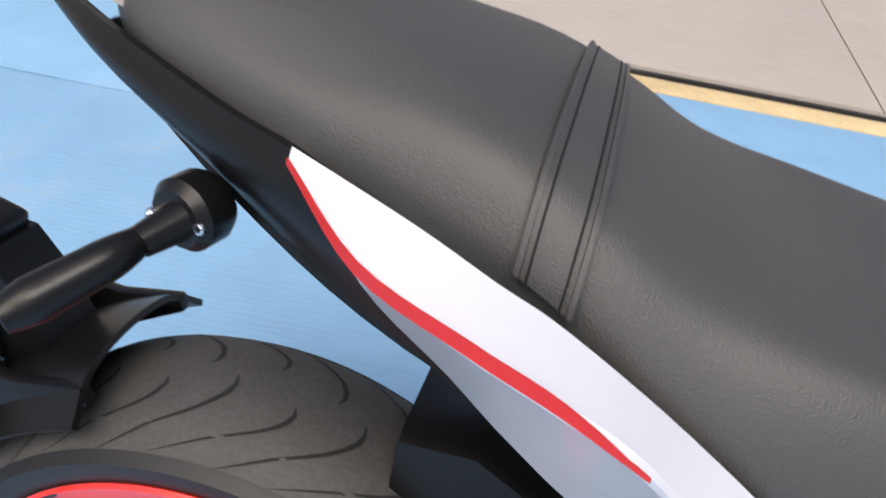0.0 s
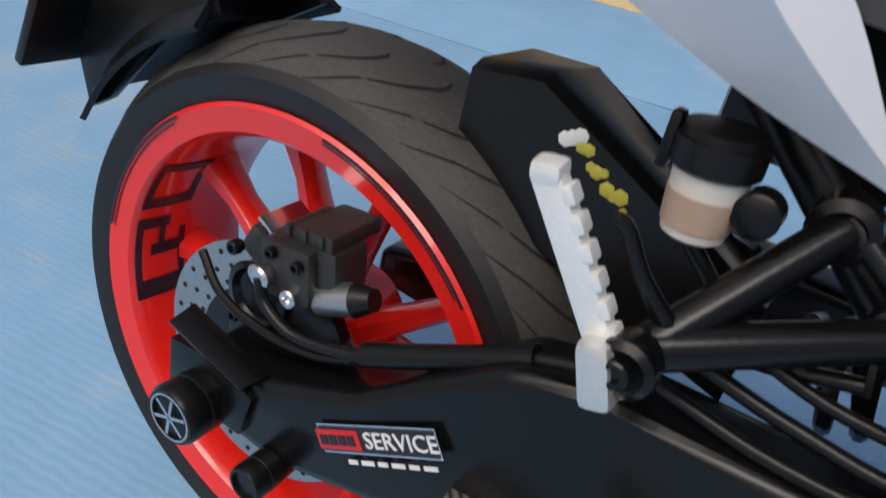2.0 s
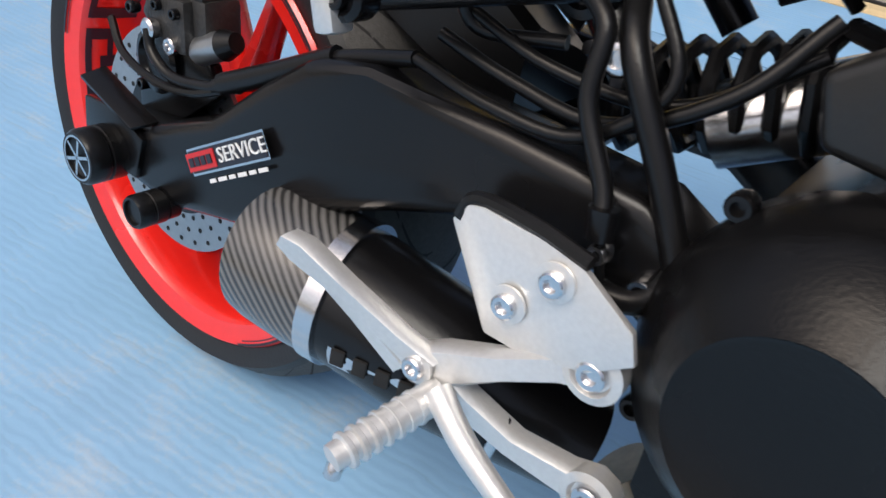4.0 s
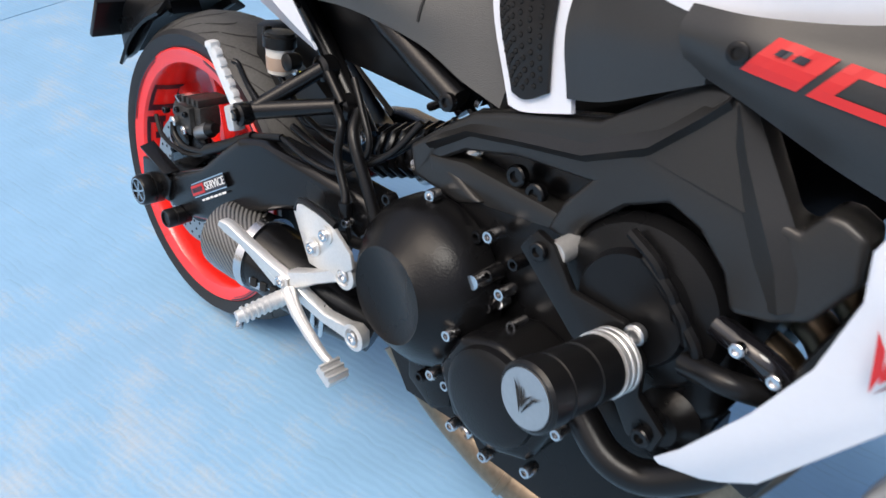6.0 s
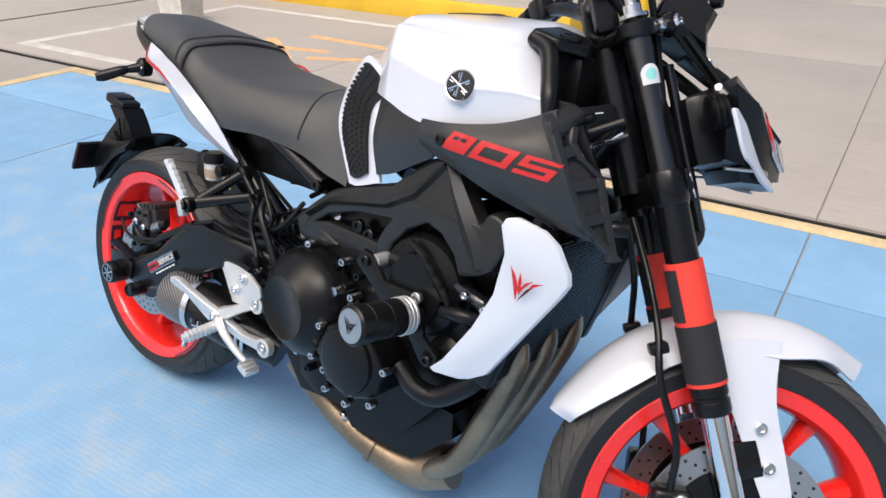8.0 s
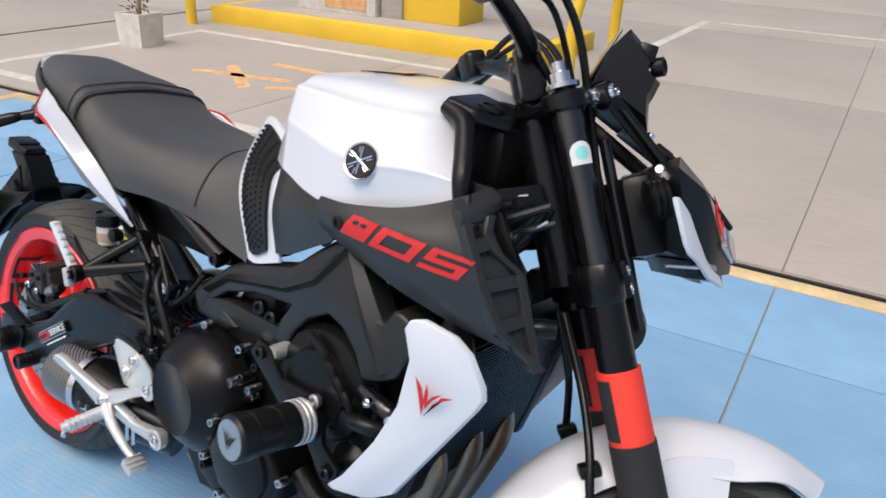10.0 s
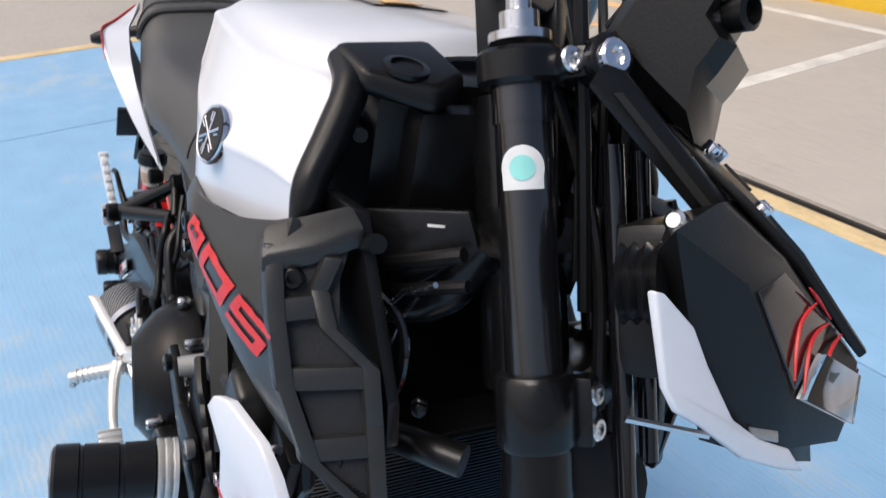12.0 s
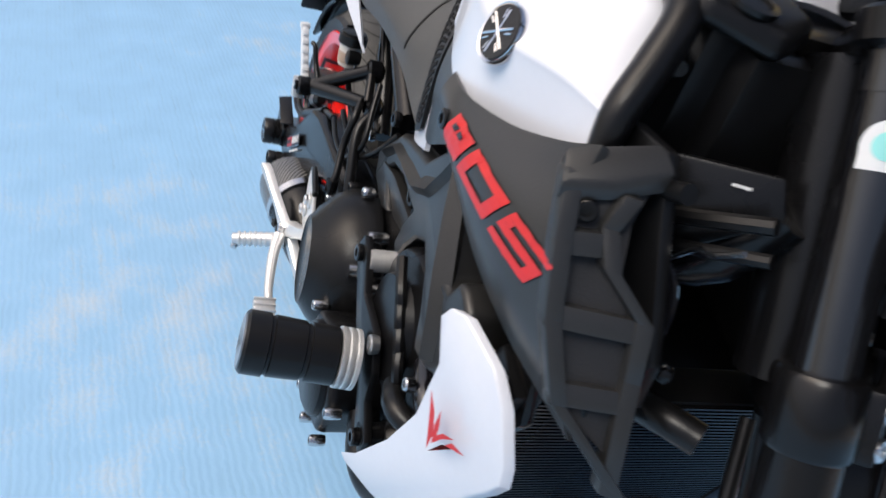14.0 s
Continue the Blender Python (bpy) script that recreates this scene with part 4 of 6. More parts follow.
for k, y in enumerate((-0.085, 0.0, 0.085)):
    P("header_pipe", tube([(1.005, y * 1.15, 0.565), (1.055, y * 1.15, 0.545), (1.085, y * 1.1, 0.49), (1.065, y, 0.41), (1.02, y * 0.9, 0.30), (0.975, y * 0.7, 0.21), (0.90, y * 0.4, 0.14)], 0.0215, 20, 6), HEADER, "heat-browned steel header pipe", hd)
P("clamp", tube([(0.758, -0.05, 0.136), (0.768, -0.047, 0.133)], 0.036, 24, 1), HEADER, "", hd)

# engine
eng = P("engine_block", ring_skin(bmesh.new(), [[(x, y * w, z) for x, z in ((0.57, 0.30), (0.62, 0.24), (0.90, 0.27), (0.99, 0.38), (1.02, 0.52), (1.05, 0.66), (0.90, 0.70), (0.84, 0.58), (0.66, 0.60), (0.56, 0.50))] for y, w in ((-0.135, 1), (-0.05, 1.1), (0.05, 1.1), (0.15, 1))]), ENGINE, "black cast engine cases")
cov = P("clutch_cover", lathe([(0.108, 0), (0.112, 0.004), (0.110, 0.035), (0.098, 0.058), (0.078, 0.077), (0.066, 0.086), (0.062, 0.090), (0.058, 0.087), (0.0, 0.087)], (0.648, -0.132, 0.447), (-0.10, -1, 0.0), 48), ENGINE, "round black clutch cover")
for k in range(9):
    a = 2 * math.pi * k / 9 + 0.3
    bolt((0.648 + 0.117 * math.cos(a), -0.15, 0.447 + 0.117 * math.sin(a)), 0.0085, 0.012, parent=cov, material=SATIN if k % 2 else STEEL)
low = P("generator_cover", slab_of([(0.812 + r * math.cos(a), -0.214, 0.403 + r * math.sin(a)) for a, r in ((D(10), .085), (D(50), .075), (D(95), .072), (D(140), .078), (D(185), .085), (D(230), .08), (D(275), .075), (D(320), .08))], 0.085, (0, 1, 0), 0.012, 3), ENGINE, "black lower engine cover ringed with bolts")
P("cover_dome", lathe([(0.062, 0), (0.06, 0.008), (0.05, 0.013), (0, 0.014)], (0.812, -0.213, 0.406), seg=36), ENGINE, "", low)
for a, r in ((10, .090), (55, .080), (150, .086), (195, .092), (238, .087), (275, .082), (318, .088)):
    bolt((0.812 + r * math.cos(D(a)), -0.203, 0.403 + r * math.sin(D(a))), 0.0075, 0.016, parent=low)
head = P("cylinder_head", side_plate([(0.85, 0.60), (0.83, 0.55), (0.87, 0.46), (0.97, 0.43), (1.03, 0.50), (1.02, 0.60), (0.97, 0.66), (0.90, 0.66)], -0.160, 0.3, 0.015, seg=3), ENGINE, "black cylinder block")
P("head_cover", lathe([(0.088, 0), (0.09, 0.004), (0.082, 0.018), (0.060, 0.024), (0.056, 0.034), (0, 0.036)], (0.925, -0.158, 0.580), seg=40), ENGINE, "", head)
for k in range(4):
    P("cooling_rib", tube([(0.905 + 0.02 * k, -0.19, 0.655 - 0.016 * k), (0.94 + 0.018 * k, -0.195, 0.640 - 0.018 * k), (0.955 + 0.016 * k, -0.19, 0.615 - 0.018 * k)], 0.006, 8, 4), ENGINE, "", head)
P("sump", ring_skin(bmesh.new(), [[(x, y, z) for x, z in ((0.68, 0.26), (0.74, 0.19), (0.90, 0.195), (0.985, 0.28), (0.98, 0.33), (0.7, 0.33))] for y in (-0.10, 0.10)]), ENGINE, "", eng)
bolt((0.700, -0.075, 0.190), 0.012, 0.012, (-0.2, -1, -0.2), eng, STEEL, "drain_plug")
pump_ob = P("water_pump", lathe([(0.035, 0), (0.035, 0.03), (0.024, 0.04), (0.02, 0.05), (0, 0.05)], (0.985, -0.13, 0.47), seg=24), ENGINE, "black water pump with hose stub", eng)
P("coolant_hose", tube([(0.90, -0.17, 0.42), (0.945, -0.175, 0.395), (0.99, -0.165, 0.395), (1.04, -0.15, 0.44), (1.055, -0.13, 0.48)], 0.019, 16), PLASTIC, "black coolant hose")
for x, z in ((0.745, 0.515), (0.765, 0.50), (0.752, 0.475), (0.775, 0.545), (0.735, 0.445), (0.79, 0.47), (0.765, 0.43), (0.735, 0.56), (0.705, 0.36), (0.712, 0.33), (0.668, 0.315)):
    bolt((x, -0.15, z), 0.008, 0.022, parent=eng, material=SATIN if (z * 1000) % 2 else STEEL)
P("sensor", tube([(0.735, -0.14, 0.505), (0.735, -0.185, 0.505)], [0.013, 0.009], 12, 1), STEEL, "", eng)
P("crank_case_web", side_plate([(0.62, 0.345), (0.70, 0.35), (0.71, 0.28), (0.68, 0.255), (0.63, 0.28)], -0.15, 0.03, 0.006), ENGINE, "", eng)

# frame
FY = lambda x: -0.135 - 0.16 * max(0.0, min(x, 1.02) - 0.62)
BEAM = [(0.565, 0.598), (0.613, 0.639), (0.661, 0.675), (0.724, 0.697), (0.832, 0.731), (0.893, 0.778), (0.925, 0.800), (0.948, 0.803), (0.966, 0.797), (0.992, 0.765), (1.025, 0.724), (1.040, 0.722), (1.052, 0.745), (1.066, 0.745), (1.086, 0.737), (1.094, 0.700), (1.072, 0.655), (1.045, 0.640), (1.012, 0.630), (0.995, 0.660), (0.962, 0.684), (0.927, 0.692), (0.885, 0.668), (0.850, 0.630), (0.835, 0.600), (0.800, 0.600), (0.815, 0.640), (0.838, 0.672), (0.740, 0.655), (0.660, 0.628), (0.620, 0.600), (0.700, 0.578), (0.660, 0.560), (0.580, 0.562)]
fr = P("frame", side_plate(BEAM, 0, 0.05, 0.010, FY, 3), GRAPHITE, "graphite cast aluminium twin-spar frame")
bm = side_plate([(x, z) for x, z in BEAM], 0, 0.05, 0.010, FY, 3)
bmesh.ops.scale(bm, vec=(1, -1, 1), verts=bm.verts[:])
bmesh.ops.reverse_faces(bm, faces=bm.faces[:])
P("frame", bm, GRAPHITE, "graphite cast aluminium twin-spar frame")
rings = []
for cx, cz, tx, tz in ((0.600, 0.615, 0.603, 0.632), (0.664, 0.656, 0.661, 0.677), (0.740, 0.676, 0.736, 0.703), (0.828, 0.697, 0.834, 0.734), (0.895, 0.733, 0.896, 0.782), (0.935, 0.775, 0.926, 0.803), (0.955, 0.798, 0.950, 0.806)):
    y = FY(cx)
    rings.append([(cx, y - 0.009, cz), (tx, y + 0.020, tz), (tx + 0.004, y + 0.034, tz - 0.010), (cx + 0.002, y + 0.006, cz - 0.014)])
P("frame_shoulder", bevelled(ring_skin(bmesh.new(), rings), 0.003), GRAPHITE, "", fr)
rings = []
for cx, cz, w in ((0.962, 0.800, 0.004), (0.985, 0.760, 0.013), (1.012, 0.722, 0.018), (1.034, 0.690, 0.020), (1.050, 0.655, 0.012)):
    y = FY(cx)
    rings.append([(cx + w, y + 0.004, cz + 0.006), (cx, y - 0.008, cz), (cx - w, y + 0.004, cz - 0.008), (cx, y + 0.02, cz)])
P("frame_ridge", ring_skin(bmesh.new(), rings), GRAPHITE, "", fr)
P("frame_strut", side_plate([(0.60, 0.60), (0.66, 0.612), (0.80, 0.608), (0.82, 0.590), (0.70, 0.572), (0.61, 0.575)], -0.137, 0.035, 0.006), GRAPHITE, "", fr)
P("frame_web", side_plate([(0.62, 0.55), (0.68, 0.66), (0.85, 0.68), (0.88, 0.58), (0.80, 0.56)], -0.105, 0.02, 0.004), SATIN, "", fr)
for x, z in ((0.728, 0.622), (0.757, 0.612)):
    bolt((x, -0.125, z), 0.013, 0.008, parent=fr, material=SATIN)
P("mount_sleeve", lathe([(0.013, 0), (0.013, 0.035)], (0.838, -0.165, 0.600), seg=20), ALU, "", fr)

# crash slider on its bracket
sl = P("slider_bracket", side_plate([(0.80, 0.592), (0.815, 0.618), (0.838, 0.612), (0.87, 0.575), (0.93, 0.575), (0.96, 0.545), (0.965, 0.51), (1.0, 0.485), (0.995, 0.460), (0.965, 0.462), (0.93, 0.505), (0.88, 0.53)], -0.205, 0.010, 0.003), PLASTIC, "black steel crash slider bracket")
P("bracket_spacer", lathe([(0.012, 0), (0.012, 0.05)], (0.98, -0.155, 0.478), seg=16), SATIN, "", sl)
bolt((0.945, -0.206, 0.572), 0.0105, 0.006, parent=sl, material=ROTOR)
bolt((0.825, -0.206, 0.600), 0.010, 0.006, parent=sl, material=SATIN)
bolt((0.982, -0.206, 0.474), 0.010, 0.008, parent=sl, material=SATIN)
AX = (-0.12, -1, 0.05)
O = Vector((0.936, -0.216, 0.541))
sld = P("crash_slider", lathe([(0.024, 0.0), (0.026, 0.022), (0.031, 0.024), (0.031, 0.052), (0.029, 0.053), (0.029, 0.057), (0.031, 0.058), (0.032, 0.090), (0.0305, 0.091), (0.0305, 0.094), (0.033, 0.095), (0.033, 0.116), (0.030, 0.119), (0.0, 0.119)], O, AX, 40), PLASTIC, "black plastic crash slider with a silver collar")
P("collar", lathe([(0.027, 0.0), (0.0325, 0.001), (0.0325, 0.005), (0.031, 0.006), (0.0325, 0.008), (0.0325, 0.013), (0.031, 0.014), (0.0325, 0.016), (0.0325, 0.021), (0.027, 0.022)], O, AX, 40), ALU, "machined silver collar", sld)
P("end_plate", lathe([(0.0275, 0.118), (0.0275, 0.1205), (0, 0.1205)], O, AX, 36), ROTOR, "grey metal end plate", sld)
AXN = Vector(AX).normalized()
U = Vector((1, -0.12, 0)).normalized()
Wv = U.cross(AXN).normalized() * -1
if Wv.z < 0:
    Wv = -Wv


def emblem(o, u, w, n, size, material, parent, name="emblem", count=3):
    """Three swept blades meeting in a point."""
    bm = bmesh.new()
    for pts in (((-0.9, 0.75), (-0.55, 0.1), (-0.05, -0.9), (-0.12, -0.25), (-0.45, 0.35)), ((0.95, 0.55), (0.45, 0.35), (0.02, -0.9), (0.25, -0.1), (0.55, 0.2)), ((-0.32, 0.65), (-0.25, 0.05), (-0.02, -0.55), (0.15, 0.0), (0.45, 0.5), (0.1, 0.2), (-0.02, -0.1), (-0.12, 0.25))):
        vs4 = [bm.verts.new(o + u * x * size + w * y * size + n * 0.0015) for x, y in pts]
        bm.faces.new(vs4)
    return P(name, bm, material, "", parent)


emblem(O + AXN * 0.1205, U, Wv, AXN, 0.017, GROOVE, sld)

# rider's peg, heel plate, brake pedal
def limb(stations, thick, bevel=0.003):
    """A flat cast arm: (x, y, z, half width) along its line, bevelled edges."""
    rings = []
    pts = [Vector(p[:3]) for p in stations]
    for k, (p, st) in enumerate(zip(pts, stations)):
        d = (pts[min(k + 1, len(pts) - 1)] - pts[max(k - 1, 0)]).normalized()
        w = d.cross(Vector((0, 1, 0))).normalized() * st[3]
        t = Vector((0, thick / 2, 0))
        rings.append([p + w * a + t * b for a, b in ((-1, -0.4), (-0.75, -1), (0.75, -1), (1, -0.4), (1, 1), (-1, 1))])
    return bevelled(ring_skin(bmesh.new(), rings), bevel * 0.4, 1, 30)


HUB = (0.432, -0.205, 0.352)
heel = P("rearset", limb([(0.420, -0.205, 0.345, 0.012), (0.445, -0.204, 0.360, 0.015), (0.480, -0.197, 0.380, 0.010), (0.512, -0.189, 0.398, 0.010), (0.532, -0.184, 0.409, 0.016), (0.546, -0.182, 0.417, 0.010)], 0.016), ALU, "cast aluminium rearset footrest bracket")
P("lower_limb", limb([(0.428, -0.203, 0.352, 0.014), (0.460, -0.198, 0.336, 0.011), (0.500, -0.190, 0.322, 0.009), (0.540, -0.184, 0.320, 0.012), (0.560, -0.182, 0.322, 0.016), (0.572, -0.181, 0.324, 0.009)], 0.016), ALU, "", heel)
P("bracket_strut", limb([(0.326, -0.246, 0.409, 0.006), (0.338, -0.242, 0.404, 0.011), (0.370, -0.231, 0.388, 0.008), (0.410, -0.217, 0.366, 0.009), (0.436, -0.208, 0.352, 0.013)], 0.014), ALU, "", heel)
P("bracket_strut", limb([(0.345, -0.236, 0.396, 0.005), (0.380, -0.222, 0.368, 0.006), (0.415, -0.210, 0.340, 0.008)], 0.012), ALU, "", heel)
P("heel_plate", slab_of([(x, -0.188 - 0.10 * (x - 0.42), z) for x, z in ((0.410, 0.449), (0.418, 0.464), (0.432, 0.469), (0.500, 0.474), (0.548, 0.452), (0.556, 0.434), (0.530, 0.410), (0.486, 0.392), (0.456, 0.388))], 0.006, (0, 1, 0), 0.002), ALU, "", heel)
P("plate_edge", tube([(0.414, -0.184, 0.452), (0.424, -0.184, 0.470), (0.470, -0.190, 0.476), (0.510, -0.194, 0.474)], 0.005, 8, 4), PLASTIC, "", heel)
for x, y, z in ((0.534, -0.192, 0.410), (0.560, -0.189, 0.322)):
    P("boss", lathe([(0.019, -0.01), (0.020, 0.004), (0.014, 0.006), (0.012, 0.002), (0, 0.002)], (x, y, z), seg=24), ALU, "", heel)
    bolt((x, y - 0.002, z), 0.010, 0.006, parent=heel)
for x, y, z in ((0.495, -0.197, 0.454), (0.469, -0.195, 0.421), (0.428, -0.214, 0.352)):
    P("washer", lathe([(0.013, 0), (0.013, 0.002), (0.009, 0.003), (0, 0.003)], (x, y, z), seg=20), ALU, "", heel)
    bolt((x, y - 0.002, z), 0.0085, 0.006, parent=heel)
pg = P("footpeg", tube([(0.448, -0.212, 0.340), (0.440, -0.25, 0.332), (0.432, -0.292, 0.322)], [0.012, 0.011, 0.009], 14, 2), ALU, "ribbed aluminium footpeg")
bm = bmesh.new()
for k in range(7):
    f = k / 7
    lathe([(0.0105, 0), (0.0125, 0.001), (0.0125, 0.004), (0.0105, 0.005)], Vector((0.444, -0.228, 0.336)).lerp(Vector((0.433, -0.288, 0.323)), f), (-0.15, -1, -0.2), 14, bm)
P("ribbing", bm, ALU, "", pg)
P("feeler", lathe([(0.004, 0), (0.006, 0.004), (0.006, 0.012), (0, 0.014)], (0.432, -0.286, 0.316), (0, -0.2, -1), 10), STEEL, "", pg)
ped = P("brake_pedal", tube([(0.452, -0.222, 0.352), (0.49, -0.232, 0.335), (0.548, -0.240, 0.316), (0.578, -0.240, 0.308)], [0.010, 0.009, 0.007, 0.006], 12), ALU, "aluminium brake pedal")
P("pedal_pad", block((0.030, 0.034, 0.014), (0.586, -0.248, 0.306), 0.004, pose(0, 0, 0, 0, 25, 0)), ALU, "", ped)
for k in range(3):
    P("pad_tooth", block((0.004, 0.034, 0.006), (0.578 + 0.009 * k, -0.248, 0.317 - 0.004 * k), 0.001), ALU, "", ped)
for k, x in enumerate((0.47, 0.49)):
    P("return_spring", tube([(x, -0.19, 0.335), (x - 0.012, -0.18, 0.27)], 0.004, 8, 1), STEEL, "", ped)

# cables and hoses behind the swingarm pivot
for pts, r in (
    ([(0.33, -0.15, 0.52), (0.40, -0.155, 0.515), (0.46, -0.15, 0.52), (0.50, -0.14, 0.565), (0.47, -0.13, 0.61), (0.44, -0.12, 0.64)], 0.0045),
    ([(0.34, -0.14, 0.54), (0.40, -0.14, 0.53), (0.47, -0.14, 0.53), (0.53, -0.13, 0.57), (0.56, -0.11, 0.62)], 0.0050),
    ([(0.35, -0.13, 0.56), (0.42, -0.13, 0.545), (0.50, -0.12, 0.55), (0.56, -0.10, 0.60)], 0.0045),
    ([(0.43, -0.14, 0.60), (0.455, -0.15, 0.585), (0.462, -0.158, 0.545), (0.49, -0.165, 0.505), (0.497, -0.17, 0.49)], 0.0060),
    ([(0.455, -0.12, 0.60), (0.475, -0.145, 0.575), (0.515, -0.15, 0.52), (0.545, -0.15, 0.47)], 0.0085),
    ([(0.545, -0.15, 0.47), (0.53, -0.16, 0.445), (0.49, -0.165, 0.44)], 0.0085),
    ([(0.497, -0.17, 0.488), (0.505, -0.17, 0.465), (0.51, -0.168, 0.445)], 0.0035),
    ([(0.30, -0.146, 0.62), (0.34, -0.14, 0.58), (0.36, -0.13, 0.55), (0.42, -0.12, 0.56)], 0.005),
):
    P("hose", tube(pts, r, 10, 6), PLASTIC, "black rubber hose")
P("hose_fitting", tube([(0.497, -0.17, 0.497), (0.5, -0.17, 0.478)], 0.0095, 12, 1), SATIN)
bolt((0.503, -0.165, 0.468), 0.007, 0.010)
P("shock_body", tube([(0.50, -0.03, 0.52), (0.60, -0.01, 0.58)], 0.03, 20, 1), STEEL, "steel rear shock body")
bm = bmesh.new()
tube([Vector((0.40, -0.02, 0.50)).lerp(Vector((0.56, -0.02, 0.565)), k / 72) + 0.036 * Vector((-0.35 * math.cos(k * 0.7), math.sin(k * 0.7), 0.93 * math.cos(k * 0.7))) for k in range(73)], 0.006, 8, 1, bm)
P("shock_spring", bm, SATIN, "dark coil spring")
P("battery_box", block((0.30, 0.16, 0.13), (0.44, 0.0, 0.70), 0.015), PLASTIC)
rng = random.Random(9)
for k in range(9):
    a = Vector((0.50 + 0.12 * rng.random(), -0.02 - 0.06 * rng.random(), 0.60 + 0.06 * rng.random()))
    b = a + Vector((rng.uniform(-0.05, 0.05), rng.uniform(-0.03, 0.02), rng.uniform(-0.04, 0.04)))
    P("linkage_rod", tube([a, b], 0.004 + 0.003 * rng.random(), 8, 1), STEEL if k % 2 else SATIN)

# ---- tank, covers, scoop ----
TANK = [
    (0.690, ((0, .948), (-.045, .944), (-.070, .928), (-.082, .908), (-.095, .885))),
    (0.745, ((0, .992), (-.08, .984), (-.115, .955), (-.128, .910), (-.133, .875))),
    (0.795, ((0, 1.014), (-.115, 1.006), (-.158, .988), (-.170, .940), (-.166, .872))),
    (0.815, ((0, 1.018), (-.12, 1.010), (-.164, .990), (-.178, .938), (-.172, .868))),
    (0.870, ((0, 1.023), (-.12, 1.014), (-.166, .988), (-.192, .930), (-.186, .856))),
    (0.925, ((0, 1.026), (-.12, 1.014), (-.164, .985), (-.200, .922), (-.193, .852))),
    (0.985, ((0, 1.028), (-.112, 1.014), (-.154, .985), (-.199, .922), (-.184, .860))),
    (1.045, ((0, 1.026), (-.098, 1.010), (-.128, .985), (-.180, .926), (-.170, .872))),
    (1.095, ((0, 1.012), (-.078, 1.0), (-.105, .972), (-.164, .922), (-.160, .890))),
]
def creased(pts):
    """More points beside the shoulder and the flank, so that the skin bends there and stays flat between."""
    mix = lambda a, b, f: tuple(p + (q - p) * f for p, q in zip(a, b))
    a, b, c, d, e = pts
    e = (e[0], e[1] * 1.035, e[2])
    return [a, b, mix(b, c, 0.75), c, mix(c, d, 0.2), mix(c, d, 0.85), d, mix(d, e, 0.2), e]


SET = {1.045: (-0.035, -0.03, -0.015, 0, 0), 1.095: (-0.065, -0.06, -0.04, -0.002, 0.004)}
rows = []
for x, pts in TANK:
    dx = SET.get(x, (0,) * 5)
    half = creased([(x + d, y, z) for d, (y, z) in zip(dx, pts)])
    rows.append([(a, -b, c) for a, b, c in reversed(half[1:])] + half)
tank = P("fuel_tank", sheet(rows, 0.006, 5, 6), WHITE, "sculpted pearl white fuel tank", angle=50)
# round badge
B0, BN = Vector((0.968, -0.1985, 0.921)), Vector((0.12, -1, 0.30)).normalized()
badge = P("tank_badge", lathe([(0.0248, -0.004), (0.0256, 0.001), (0.0243, 0.004), (0.0226, 0.003), (0, 0.0025)], B0, BN, 40), CHROME, "round chrome tuning-fork tank badge")
P("badge_field", lathe([(0.0218, 0.0020), (0.0218, 0.0042), (0.0, 0.0044)], B0, BN, 36), BLACKWRAP, "", badge)
bu = BN.cross(Vector((0, 0, 1))).normalized() * -1
bw = BN.cross(bu).normalized()
bm = bmesh.new()
for k in range(3):
    a = math.pi * k / 3 + math.pi / 2
    d = (bu * math.cos(a) + bw * math.sin(a))
    tube([B0 + BN * 0.0048 - d * 0.0185, B0 + BN * 0.0048 + d * 0.0185], 0.0013, 6, 1, bm)
    for e in (-1, 1):
        t = BN.cross(d)
        tube([B0 + BN * 0.0048 + d * 0.010 * e + t * 0.0035, B0 + BN * 0.0048 + d * 0.0176 * e + t * 0.0043], 0.0010, 6, 1, bm)
P("fork_motif", bm, CHROME, "", badge)
TOP_LINES = [smooth_line(col, 6) for col in zip(*[smooth_line(r, 5) for r in rows])]


def tank_top(x, y):
    """Height of the tank's upper face."""
    pts = sorted(((float(np.interp(x, [p[0] for p in l], [p[1] for p in l])), float(np.interp(x, [p[0] for p in l], [p[2] for p in l]))) for l in TOP_LINES[33:-33]))
    return float(np.interp(y, [p[0] for p in pts], [p[1] for p in pts]))


P("tank_decal", sheet([[(x, y, tank_top(x, y) + 0.0025) for y in (-0.035, -0.01, 0.015, 0.045)] for x in (0.80, 0.83, 0.86, 0.89)], 0.0015, 2, 2), GLOSS, "black and orange decal on the tank top", tank)
P("decal_stripe", sheet([[(x, y, tank_top(x, y) + 0.0042) for y in (-0.02, 0.0, 0.02)] for x in (0.862, 0.872, 0.884)], 0.001, 2, 2), ORANGE, "", tank)


